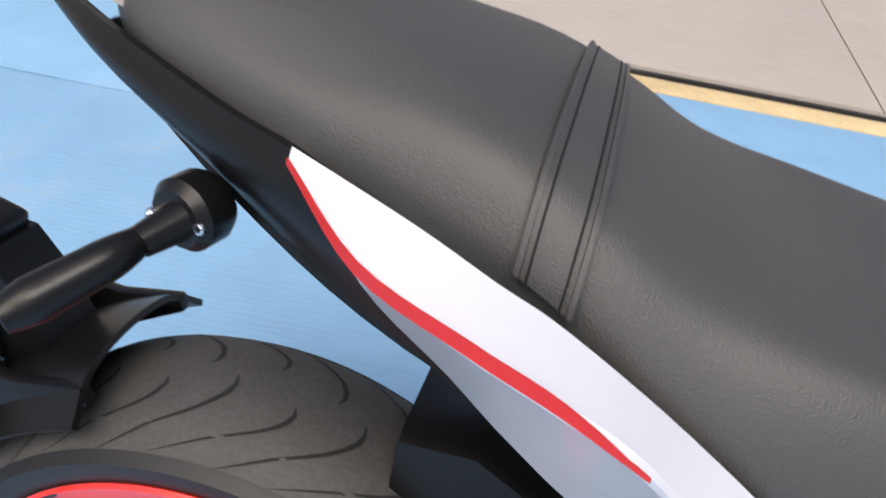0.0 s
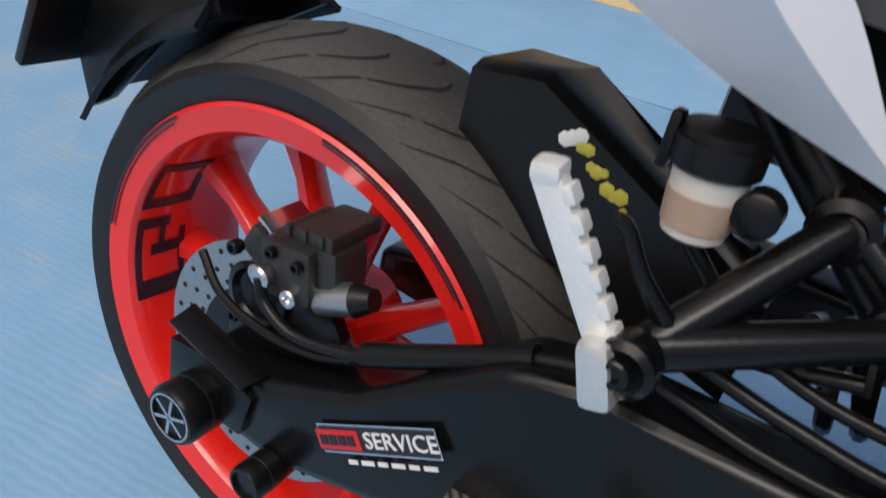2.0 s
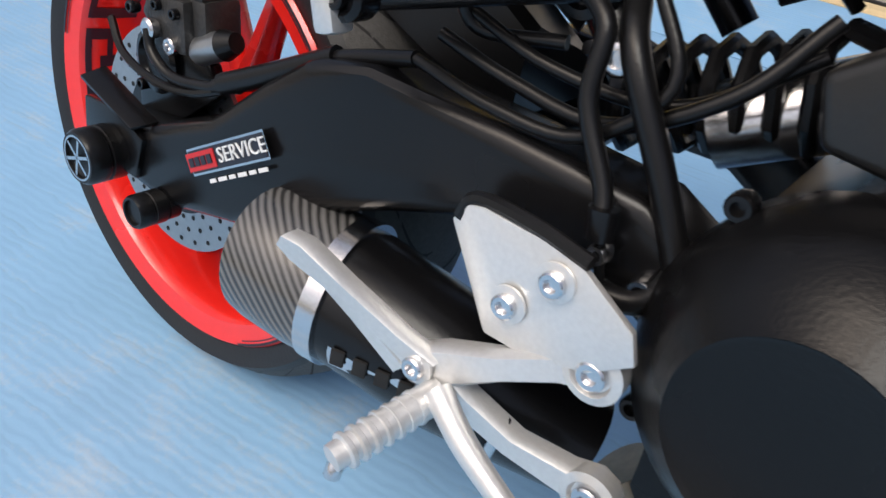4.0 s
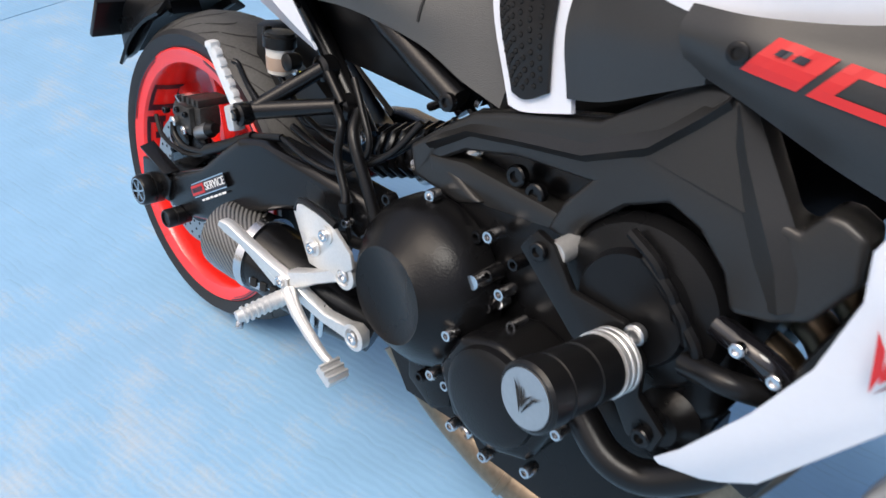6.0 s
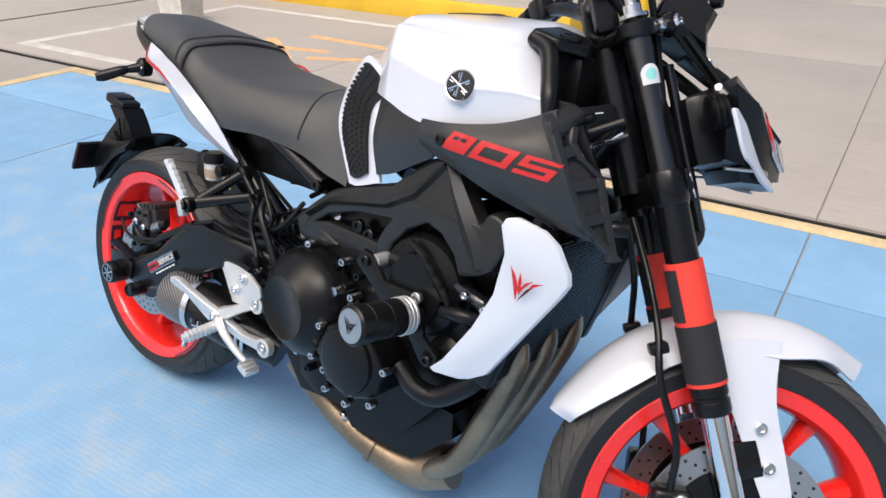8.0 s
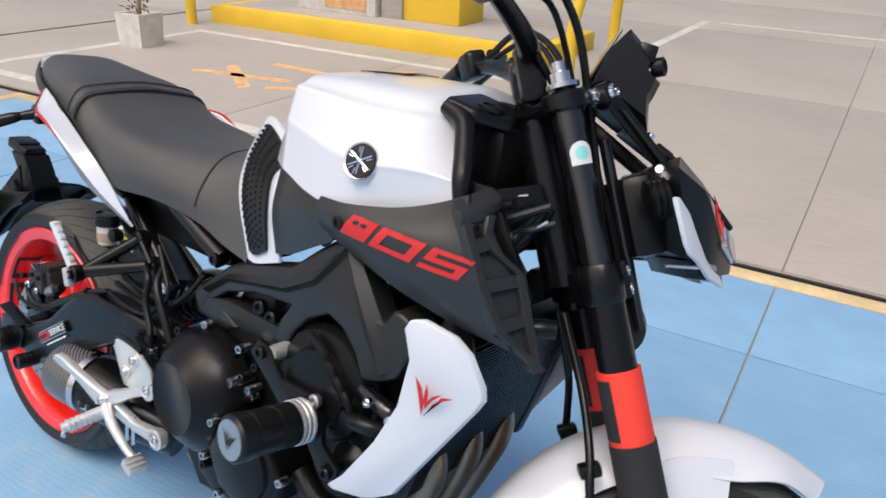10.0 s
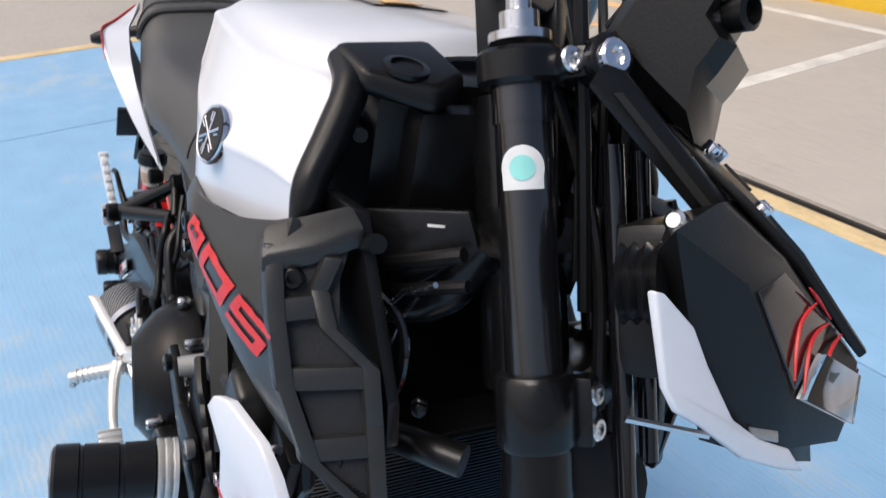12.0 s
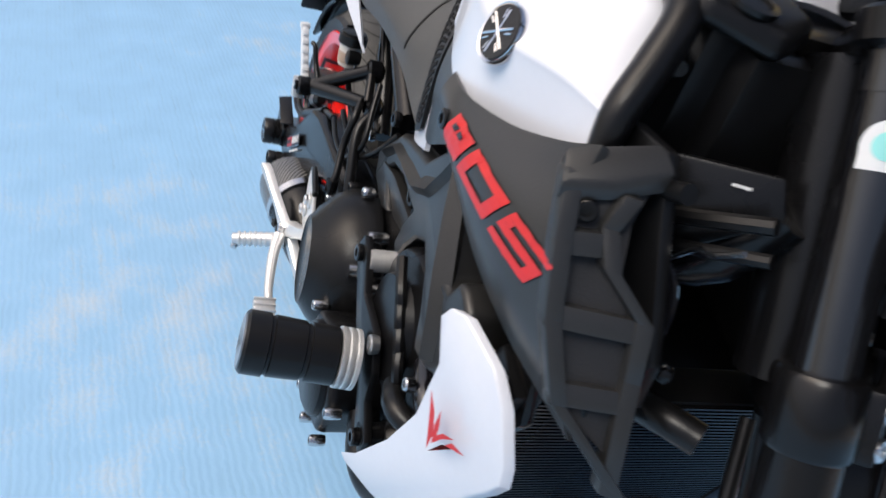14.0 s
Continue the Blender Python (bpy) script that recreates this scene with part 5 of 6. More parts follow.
def knee(s):
    pad = [
        [(0.662, .108, .897), (0.70, .126, .917), (0.775, .149, .879)],
        [(0.648, .120, .845), (0.675, .134, .860), (0.740, .151, .850)],
        [(0.655, .132, .790), (0.682, .143, .790), (0.742, .160, .800)],
        [(0.703, .150, .718), (0.725, .156, .718), (0.754, .162, .735)],
    ]
    pad = [[(x + 0.012, y, z) for x, y, z in r] for r in pad]
    c = Vector((0.69, 0.12, 0.82))
    grown = [[(c + (Vector(p) - c) * 1.0 + Vector((dx, -0.004 + dy, dz))) * 1.0 for p, dx, dy, dz in zip(r, *g)] for r, g in zip(pad, (
        ((-0.008, 0.0, 0.010), (0, 0, 0), (0.008, 0.012, 0.002)), ((-0.012, 0.0, 0.022), (0, 0, 0.003), (0, 0, 0)),
        ((-0.012, 0.0, 0.024), (0, 0, 0.003), (0, 0, 0)), ((-0.004, 0.0, 0.032), (0, 0, 0.004), (-0.016, -0.014, -0.010))))]
    base = P("knee_panel", sheet([[(x, y * s, z) for x, y, z in r] for r in grown], 0.006, 5, 5), WHITE, "white knee panel edging the grip pad", angle=50)
    g = P("grip_pad", sheet([[(x, y * s, z) for x, y, z in r] for r in pad], 0.004, 5, 5), PLASTIC, "black studded rubber grip pad", base, 50)
    bm = bmesh.new()
    cols = [smooth_line(cc, 7) for cc in zip(*[smooth_line(r, 4) for r in pad])]
    for i, cc in enumerate(cols[1:-1]):
        for j in range(1, len(cc) - 1):
            p = cc[j] if i % 2 else (cc[j] + cc[j - 1]) / 2
            lathe([(0.0034, -0.001), (0.0025, 0.0012), (0, 0.0015)], (p[0], (p[1] + 0.0005) * s, p[2]), (0.25, s, 0.1), 6, bm)
    P("stud_field", bm, PLASTIC, "", g)


knee(-1)
knee(1)


def side_panel(s):
    P("side_panel", sheet([
        [(0.771, .150 * s, .868), (0.820, .174 * s, .884), (0.875, .190 * s, .872), (0.925, .199 * s, .854)],
        [(0.770, .160 * s, .80), (0.815, .180 * s, .815), (0.875, .195 * s, .822), (0.932, .202 * s, .832)],
        [(0.790, .163 * s, .738), (0.835, .175 * s, .752), (0.885, .187 * s, .778), (0.930, .194 * s, .802)]], 0.006, 5, 5), COVER, "dark grey side panel under the tank")
    cov = P("side_cover", sheet([
        [(0.905, .200 * s, .860), (0.96, .207 * s, .864), (1.03, .196 * s, .876), (1.08, .182 * s, .893), (1.125, .180 * s, .915)],
        [(0.902, .206 * s, .842), (0.97, .217 * s, .845), (1.05, .214 * s, .848), (1.10, .208 * s, .852), (1.15, .200 * s, .850)],
        [(0.905, .205 * s, .830), (0.97, .214 * s, .823), (1.05, .213 * s, .810), (1.12, .206 * s, .798), (1.185, .190 * s, .792)],
        [(0.910, .194 * s, .812), (0.97, .199 * s, .799), (1.05, .199 * s, .776), (1.13, .188 * s, .757), (1.212, .165 * s, .740)]], 0.006, 5, 5), COVER, "dark grey side cover with red number lettering", angle=50)
    return cov


cov = side_panel(-1)
side_panel(1)
bolt((0.957, -0.216, 0.838), 0.009, 0.004, parent=cov, material=SATIN)


SKIN = np.array([v.co for v in cov.data.vertices])


def cover_y(x, z):
    """The outer face of the side cover at (x, z)."""
    d = (SKIN[:, 0] - x) ** 2 + (SKIN[:, 2] - z) ** 2
    near = np.argsort(d)[:10]
    near = near[SKIN[near, 1] < SKIN[near, 1].min() + 0.0045]
    w = 1 / (d[near] + 1e-6)
    return float((SKIN[near, 1] * w).sum() / w.sum()) - 0.0014


def stroke(bm, pts):
    vs4 = [bm.verts.new((x, cover_y(x, z), z)) for x, z in pts]
    bm.faces.new(vs4)


# red "09" in square strokes, slanted, with a block before it
bm = bmesh.new()
O2 = Vector((0.953, 0, 0.828))


def glyph(bm, x0, w, bars):
    """bars in a box of width w and height 1, slanted along the cover."""
    for ax, az, bx, bz in bars:
        n, k = max(1, int((bx - ax) * 8)), max(1, int((bz - az) * 4))
        for i in range(n):
            for j in range(k):
                u0, u1 = ax + (bx - ax) * i / n, ax + (bx - ax) * (i + 1) / n
                v0, v1 = az + (bz - az) * j / k, az + (bz - az) * (j + 1) / k
                pts = []
                for u, v in ((u0, v0), (u1, v0), (u1, v1), (u0, v1)):
                    x = x0 + w * u + 0.020 * (v - 0.5) + 0.002
                    pts.append((x, 0.842 - 0.06 * (x - 0.97) + 0.030 * (v - 0.5)))
                stroke(bm, pts)


glyph(bm, 0.969, 0.044, [(0, 0, 1, 1)])
glyph(bm, 1.020, 0.066, [(0, 0, 1, 0.24), (0, 0.76, 1, 1), (0, 0.24, 0.2, 0.76), (0.8, 0.24, 1, 0.76)])
glyph(bm, 1.096, 0.056, [(0, 0, 1, 0.22), (0, 0.40, 1, 0.62), (0, 0.80, 1, 1), (0.8, 0.22, 1, 0.40), (0, 0.62, 0.2, 0.80)])
P("number_lettering", bm, DECALRED, "red square number lettering", cov)
bm = bmesh.new()
for k in range(2):
    glyph(bm, 0.978 + 0.013 * k, 0.009, [(0, 0.62, 1, 0.80)])
for v in bm.verts:
    v.co.y -= 0.0012
P("small_lettering_bar", bm, DECALDARK, "", cov)


def scoop(s):
    def q(x, y, z):
        return (x, y * s, z)
    base = P("air_scoop", slab_of([q(*p) for p in ((1.128, .192, .890), (1.140, .140, .905), (1.150, .150, .875), (1.170, .155, .850), (1.186, .128, .820), (1.228, .126, .728), (1.205, .168, .756), (1.165, .190, .825))], 0.012, (-1, 0, -0.2), 0.002), BLACKWRAP, "black air scoop with ribbed inserts")
    rim = [(1.126, .200, .897), (1.150, .203, .860), (1.172, .200, .815), (1.198, .185, .765), (1.234, .132, .716)]
    inner = [(1.138, .136, .912), (1.147, .150, .893), (1.152, .160, .872), (1.172, .158, .852), (1.192, .132, .828), (1.206, .130, .79), (1.236, .128, .716)]

    def along(line, z):
        zs = [-p[2] for p in line]
        return Vector([float(np.interp(-z, zs, [p[k] for p in line])) for k in range(3)])

    def strip(line, width, toward):
        """A flat bar along a line, its far edge drawn towards another line."""
        for a, b in zip(line, line[1:]):
            a, b = Vector(a), Vector(b)
            a2 = a + (along(toward, a.z) - a).normalized() * width
            b2 = b + (along(toward, b.z) - b).normalized() * width
            ext = (b - a) * 0.04
            P("scoop_rim", slab_of([q(*(p + Vector((0.004, 0, 0)))) for p in (a - ext, b + ext, b2 + ext, a2 - ext)], 0.014, (-1, 0, -0.2), 0.003), COVER, "", base)
    strip(rim, 0.013, inner)
    strip(inner[1:], 0.013, rim)
    P("scoop_top", slab_of([q(*p) for p in ((1.112, .196, .905), (1.128, .138, .925), (1.146, .134, .914), (1.142, .168, .897), (1.136, .204, .892))], 0.014, (0.1, 0, -1), 0.004), COVER, "", base)
    for z in (0.858, 0.816, 0.770):
        a, b = along(rim, z), along(inner, z + 0.006)
        w = Vector((0.004, 0, -0.007))
        f = Vector((0.002, 0, 0))
        P("crossbar", slab_of([q(*p) for p in (a - w + f, b - w + f, b + w + f, a + w + f)], 0.010, (-1, 0, -0.2), 0.0025), COVER, "", base)
    for at in ((1.141, .181, .877), (1.198, .160, .758)):
        bolt(q(*at), 0.0075, 0.006, (0.8, 0.5 * s, 0.2), base, SATIN)
    P("inner_duct", slab_of([q(*p) for p in ((1.10, .150, .925), (1.13, .135, .92), (1.20, .125, .80), (1.20, .12, .76), (1.12, .14, .76), (1.09, .15, .84))], 0.01, (0, -s, 0), 0.002), PLASTIC, "", base)


scoop(-1)
scoop(1)

# black trim and ducting in front of the tank
for s in (-1, 1):
    P("tank_trim", tube([(1.03, .118 * s, 1.004), (1.062, .122 * s, .990), (1.082, .140 * s, .960), (1.098, .160 * s, .928), (1.106, .166 * s, .897)], [0.012, 0.014, 0.014, 0.013, 0.010], 10, 5), PLASTIC)
    P("intake_cap", slab_of([(1.03, .128 * s, 1.018), (1.075, .120 * s, 1.008), (1.105, .07 * s, 1.0), (1.09, .04 * s, 1.012), (1.03, .045 * s, 1.024)], 0.02, (0.1, 0, -1), 0.009, 3), PLASTIC)
    P("intake_lip", lathe([(0.014, 0), (0.018, 0.002), (0.018, 0.006), (0.013, 0.007), (0.012, 0.0)], (1.075, .085 * s, 1.006), (0.2, 0, 1), 18), PLASTIC)
    P("head_plate", slab_of([(1.09, .125 * s, .905), (1.15, .055 * s, .925), (1.165, .05 * s, .90), (1.13, .10 * s, .84), (1.10, .13 * s, .85)], 0.012, None, 0.003), SATIN)
    P("head_tube_spar", tube([(1.02, .13 * s, .80), (1.12, .06 * s, .84), (1.15, .035 * s, .90)], [0.03, 0.024, 0.02], 10, 4), SATIN)
    P("wire_loom", tube([(1.10, .125 * s, .86), (1.15, .10 * s, .84), (1.17, .10 * s, .80), (1.16, .11 * s, .76)], 0.004, 8, 5), GLOSS)
    P("cable_guide", tube([(1.09, .118 * s, .858), (1.13, .100 * s, .876), (1.18, .072 * s, .905)], 0.006, 8, 4), PLASTIC)
    P("cable_guide", tube([(1.10, .112 * s, .840), (1.14, .096 * s, .858), (1.19, .070 * s, .885)], 0.005, 8, 4), PLASTIC)
    P("tab", tube([(1.05, .105 * s, .955), (1.075, .115 * s, .957)], 0.006, 8, 1), PLASTIC)
P("loom_sleeve", tube([(1.195, -0.100, 0.892), (1.175, -0.102, 0.876), (1.159, -0.100, 0.869), (1.146, -0.104, 0.852), (1.137, -0.100, 0.845), (1.128, -0.103, 0.825), (1.118, -0.100, 0.802), (1.112, -0.102, 0.780), (1.111, -0.100, 0.755)], 0.0022, 8, 5), STEEL, "bright foil-sleeved wire")
P("loom_sleeve", tube([(1.160, -0.092, 0.862), (1.146, -0.094, 0.838), (1.134, -0.092, 0.812), (1.126, -0.094, 0.776)], 0.0018, 8, 5), GLOSS)
P("rubber_peg", tube([(1.122, -0.128, 0.891), (1.160, -0.130, 0.908)], [0.0075, 0.007], 14, 1), PLASTIC)
P("hose_union", lathe([(0.005, -0.004), (0.0075, -0.003), (0.0075, 0.003), (0.006, 0.004), (0.006, 0.009), (0.004, 0.010), (0, 0.010)], (1.174, -0.082, 0.771), (0.8, -0.5, 0.2), 6), SATIN, "steel hose union")
P("coolant_hose", tube([(1.110, -0.085, 0.690), (1.150, -0.084, 0.722), (1.190, -0.078, 0.742), (1.215, -0.060, 0.745)], 0.013, 14), PLASTIC, "black coolant hose over the radiator")
P("airbox", block((0.12, 0.21, 0.13), (1.015, 0, 0.935), 0.015), PLASTIC, "black plastic airbox")
P("airbox_front", block((0.05, 0.16, 0.11), (1.075, 0, 0.93), 0.015), PLASTIC)
P("head_stock", tube([(1.19, 0.0, 0.79), (1.095, 0.0, 0.995)], 0.032, 20, 1), SATIN)
P("label_plate", slab_of([(1.135, -0.0785, .909), (1.143, -0.069, .911), (1.1435, -0.069, .909), (1.1355, -0.0785, .907)], 0.001, (0, -1, 0)), DECALWHITE, "small white information label")

# radiator with its white wing covers
rad = P("radiator", slab_of([(1.150, -0.165, .715), (1.150, 0.165, .715), (1.080, 0.165, .455), (1.080, -0.165, .455)], 0.035, (-1, 0, 0.27), 0.006), PLASTIC, "black finned radiator")
fin_mesh = finish(block((0.004, 0.30, 0.0028), (0, 0, 0), 0, pose(0, 0, 0, 0, 15, 0)))
fin_mesh.materials.append(SATIN)
for k in range(44):
    fin = new("fin", fin_mesh)
    fin.parent = rad
    fin.location = Vector((1.1505, 0, .712)).lerp(Vector((1.0815, 0, .458)), (k + 0.5) / 44)
for s in (-1, 1):
    P("radiator_tank", slab_of([(1.158, .150 * s, .722), (1.158, .178 * s, .722), (1.085, .178 * s, .450), (1.085, .150 * s, .450)], 0.05, (-1, 0, 0.27), 0.008), PLASTIC, "", rad)


def wing(s):
    pts = [(1.094, .226, .742), (1.098, .222, .754), (1.110, .216, .757), (1.150, .202, .745), (1.172, .196, .728), (1.193, .188, .690), (1.196, .186, .672), (1.186, .185, .652), (1.086, .190, .485), (1.060, .194, .468), (1.044, .202, .464), (1.010, .224, .470), (1.004, .228, .477), (1.022, .221, .497), (1.062, .214, .565), (1.090, .212, .630), (1.101, .216, .700)]
    w = P("radiator_wing", slab_of([(x, y * s, z) for x, y, z in pts], 0.010, (0.35, -s, 0.05), 0.0018, 2), WHITE, "white winglet radiator cover with a red emblem", angle=60)
    return w


wg = wing(-1)
wing(1)
emblem(Vector((1.137, -0.2115, .660)), Vector((0.88, 0.36, -0.25)).normalized(), Vector((0.22, -0.0, 0.95)).normalized(), Vector((0.38, -0.92, 0.05)).normalized(), 0.030, DECALRED, wg)
mt = P("wing_mount", side_plate([(1.095, 0.715), (1.115, 0.755), (1.15, 0.745), (1.165, 0.70), (1.145, 0.665), (1.115, 0.675)], -0.168, 0.012, 0.004), SATIN, "dark cast mounting ear with bolt")
bolt((1.133, -0.170, 0.710), 0.014, 0.010, (0.5, -0.86, 0), mt, CHROME)
P("pipe_stub", tube([(1.0, -0.17, 0.60), (1.05, -0.18, 0.595), (1.075, -0.165, 0.575)], 0.013, 12), GLOSS)
for at in ((1.03, -0.195, 0.603), (1.065, -0.187, 0.588)):
    bolt(at, 0.007, 0.006)
P("sensor_cable", tube([(0.99, -0.19, 0.56), (1.03, -0.2, 0.57), (1.06, -0.18, 0.565)], 0.012, 10), PLASTIC)

# ---- front fork, clamps, headlamp, instruments; local axes turn with the steering ----
for s in (-1, 1):
    y = 0.100 * s
    leg = S("fork_leg", tube([(0.026, y, 0.415), (0.026, y, 0.53)], 0.0250, 28, 1), SATIN, "gloss black upside-down fork leg")
    S("fork_upper", tube([(0.026, y, 0.52), (0.026, y, 0.785)], 0.0200, 28, 1), FORK, "", leg)
    S("fork_collar", tube([(0.026, y, 0.735), (0.026, y, 0.768)], 0.0213, 28, 1), FORK, "", leg)
    S("fork_cap", lathe([(0.022, 0), (0.022, 0.006), (0.014, 0.008), (0.014, 0.020), (0.009, 0.022), (0.009, 0.034), (0, 0.034)], (0.026, y, 0.790), (0, 0, 1), 12), STEEL, "bright fork adjuster cap", leg)
    S("red_wrap", tube([(0.026, y, 0.328), (0.026, y, 0.426)], 0.0290, 28, 1), REDWRAP, "red and black fabric fork wrap", leg)
    bm = bmesh.new()
    for a0, a1, z0, z1 in ((D(150), D(232), 0.338, 0.417),):
        n = 14
        ring = [(0.026 + 0.0297 * math.cos(a0 + (a1 - a0) * k / n), y + 0.0297 * math.sin(a0 + (a1 - a0) * k / n)) for k in range(n + 1)]
        lo = [bm.verts.new((px, py, z0)) for px, py in ring]
        hi = [bm.verts.new((px, py, z1)) for px, py in ring]
        for k in range(n):
            bm.faces.new((lo[k], lo[k + 1], hi[k + 1], hi[k]))
    S("black_patch", bm, BLACKWRAP, "", leg)
    bm = bmesh.new()
    for z0, z1 in ((0.344, 0.358), (0.362, 0.370), (0.374, 0.388), (0.392, 0.402)) if s > 0 else ():
        ring = [(0.026 + 0.0303 * math.cos(a), y + 0.0303 * math.sin(a)) for a in (D(318), D(330), D(342))]
        for (ax, ay), (bx, by) in zip(ring, ring[1:]):
            bm.faces.new([bm.verts.new(p) for p in ((ax, ay, z0), (bx, by, z0), (bx, by, z1), (ax, ay, z1))])
    if s > 0:
        S("wrap_bar", bm, DECALWHITE, "", leg)
    S("wrap_trim", tube([(0.026, y, 0.238), (0.026, y, 0.246)], 0.0304, 28, 1), REDWRAP, "", leg)
    S("wrap_base", tube([(0.026, y, 0.244), (0.026, y, 0.331)], 0.0308, 28, 1), BLACKWRAP, "", leg)
    S("dust_seal", lathe([(0.027, 0), (0.0285, 0.004), (0.0285, 0.020), (0.0265, 0.022), (0.0265, 0.028), (0.0285, 0.030), (0.0285, 0.046)], (0.026, y, 0.192), (0, 0, 1), 28), PLASTIC, "", leg)
    S("stanchion", tube([(0.026, y, 0.03), (0.026, y, 0.20)], 0.0205, 28, 1), CHROME, "polished chrome stanchion", leg)
    S("axle_lug", tube([(0.026, y, -0.045), (0.026, y, 0.045)], [0.026, 0.027, 0.025], 18, 1), SATIN, "", leg)
    c = S("front_caliper", block((0.06, 0.045, 0.115), (-0.075, 0.088 * s, 0.035), 0.012, pose(0, 0, 0, 0, 20, 0), seg=3), SATIN, "black radial front brake caliper")
    for z in (0.0, 0.07):
        bolt((-0.05, 0.112 * s, z), 0.014, 0.008, (0, s, 0), bike, ROTOR).matrix_basis = STEER
    S("brake_hose", tube([(-0.06, .10 * s, .09), (-0.04, .115 * s, .16), (-0.045, .12 * s, .26), (-0.03, .10 * s, .33), (-0.02, .06 * s, .40), (-0.02, .03 * s, .50)], 0.006, 10, 6), PLASTIC, "black front brake hose")
    S("lower_clamp", lathe([(0.026, -0.026), (0.0285, -0.022), (0.0285, 0.022), (0.026, 0.026)], (0.026, y, 0.538), (0, 0, 1), 28), SATIN, "black cast lower fork clamp")
    for z in (0.547, 0.522):
        bolt((0.062, 0.083 * s, z), 0.0085, 0.006, (1, 0.3 * s, 0), bike).matrix_basis = STEER
    S("clamp_ear", block((0.03, 0.022, 0.05), (0.050, 0.082 * s, 0.535), 0.005), SATIN)
    S("top_clamp", lathe([(0.028, -0.012), (0.0305, -0.009), (0.0305, 0.009), (0.028, 0.012)], (0.026, y, 0.772), (0, 0, 1), 28), SATIN, "black cast top fork clamp")
    S("clamp_ear", block((0.036, 0.026, 0.022), (0.056, 0.092 * s, 0.772), 0.005), SATIN)
    for px, py, r in ((0.060, 0.106, 0.0095), (0.086, 0.098, 0.0125)):
        bolt((px, py * s, 0.772), r, 0.008, (0.75, 0.55 * s, 0.1), bike, CHROME if r > 0.01 else STEEL).matrix_basis = STEER
    S("bracket_boss", lathe([(0.016, -0.014), (0.018, -0.01), (0.018, 0.006), (0.014, 0.009)], (0.082, 0.092 * s, 0.772), (0.75, 0.55 * s, 0.1), 20), SATIN)
    br = S("lamp_bracket", slab_of([(0.074, 0.114 * s, 0.754), (0.086, 0.114 * s, 0.768), (0.096, 0.104 * s, 0.762), (0.156, 0.058 * s, 0.668), (0.152, 0.052 * s, 0.652), (0.138, 0.060 * s, 0.658)], 0.012, (0, -s, 0.2), 0.004), SATIN, "black cast headlamp bracket")
    S("bracket_slot", slab_of([(0.090, 0.1085 * s, 0.748), (0.095, 0.1050 * s, 0.748), (0.143, 0.0680 * s, 0.674), (0.139, 0.0685 * s, 0.670)], 0.004, (0.2, s, 0)), GROOVE, "", br)
    S("throttle_cable", tube([(0.06, .06 * s, .53), (0.06, .05 * s, .65), (0.03, .05 * s, .78), (-0.01, .10 * s, .88)], 0.005, 8, 5), PLASTIC)
    S("guide_tube", tube([(0.075, .045 * s, .46), (0.075, .05 * s, .72)], 0.008, 12, 1), GLOSS)
S("top_yoke", slab_of([(0.045, -0.11, 0.762), (0.045, 0.11, 0.762), (0.0, 0.10, 0.762), (-0.03, 0.0, 0.762), (0.0, -0.10, 0.762)], 0.020, (0, 0, 1), 0.005), SATIN)
S("lower_yoke", slab_of([(0.050, -0.11, 0.512), (0.050, 0.11, 0.512), (0.0, 0.09, 0.512), (-0.03, 0.0, 0.512), (0.0, -0.09, 0.512)], 0.045, (0, 0, 1), 0.008), SATIN)
S("stem_tube", tube([(0, 0, 0.5), (0, 0, 0.79)], 0.022, 18, 1), SATIN)
# round inspection sticker on the right leg
bm = bmesh.new()
for z0, z1, a0, a1 in ((0.690, 0.699, D(240), D(325)),):
    ring = [(0.026 + 0.0204 * math.cos(a0 + (a1 - a0) * k / 10), -0.100 + 0.0204 * math.sin(a0 + (a1 - a0) * k / 10)) for k in range(11)]
    lo = [bm.verts.new((px, py, z0)) for px, py in ring]
    hi = [bm.verts.new((px, py, z1)) for px, py in ring]
    for k in range(10):
        bm.faces.new((lo[k], lo[k + 1], hi[k + 1], hi[k]))


def leg_round(bm, r, zc, ac, lift):
    """A disc wrapped on the fork leg."""
    rings = []
    for f in (0.05, 0.35, 0.7, 1.0):
        ring = []
        for k in range(24):
            a = 2 * math.pi * k / 24
            ang = ac + f * r * math.cos(a) / 0.0200
            ring.append(bm.verts.new((0.026 + (0.0202 + lift) * math.cos(ang), -0.100 + (0.0202 + lift) * math.sin(ang), zc + max(-0.012, f * r * math.sin(a)))))
        rings.append(ring)
    for a, b in zip(rings, rings[1:]):
        for k in range(24):
            bm.faces.new((a[k], a[(k + 1) % 24], b[(k + 1) % 24], b[k]))
    bm.faces.new(rings[0])


leg_round(bm, 0.0155, 0.704, D(283), 0.0004)
stk_ob = S("inspection_sticker", bm, DECALWHITE, "white sticker with a teal disc")
bm = bmesh.new()
leg_round(bm, 0.0085, 0.7045, D(283), 0.0010)
S("teal_disc", bm, TEAL, "", None)

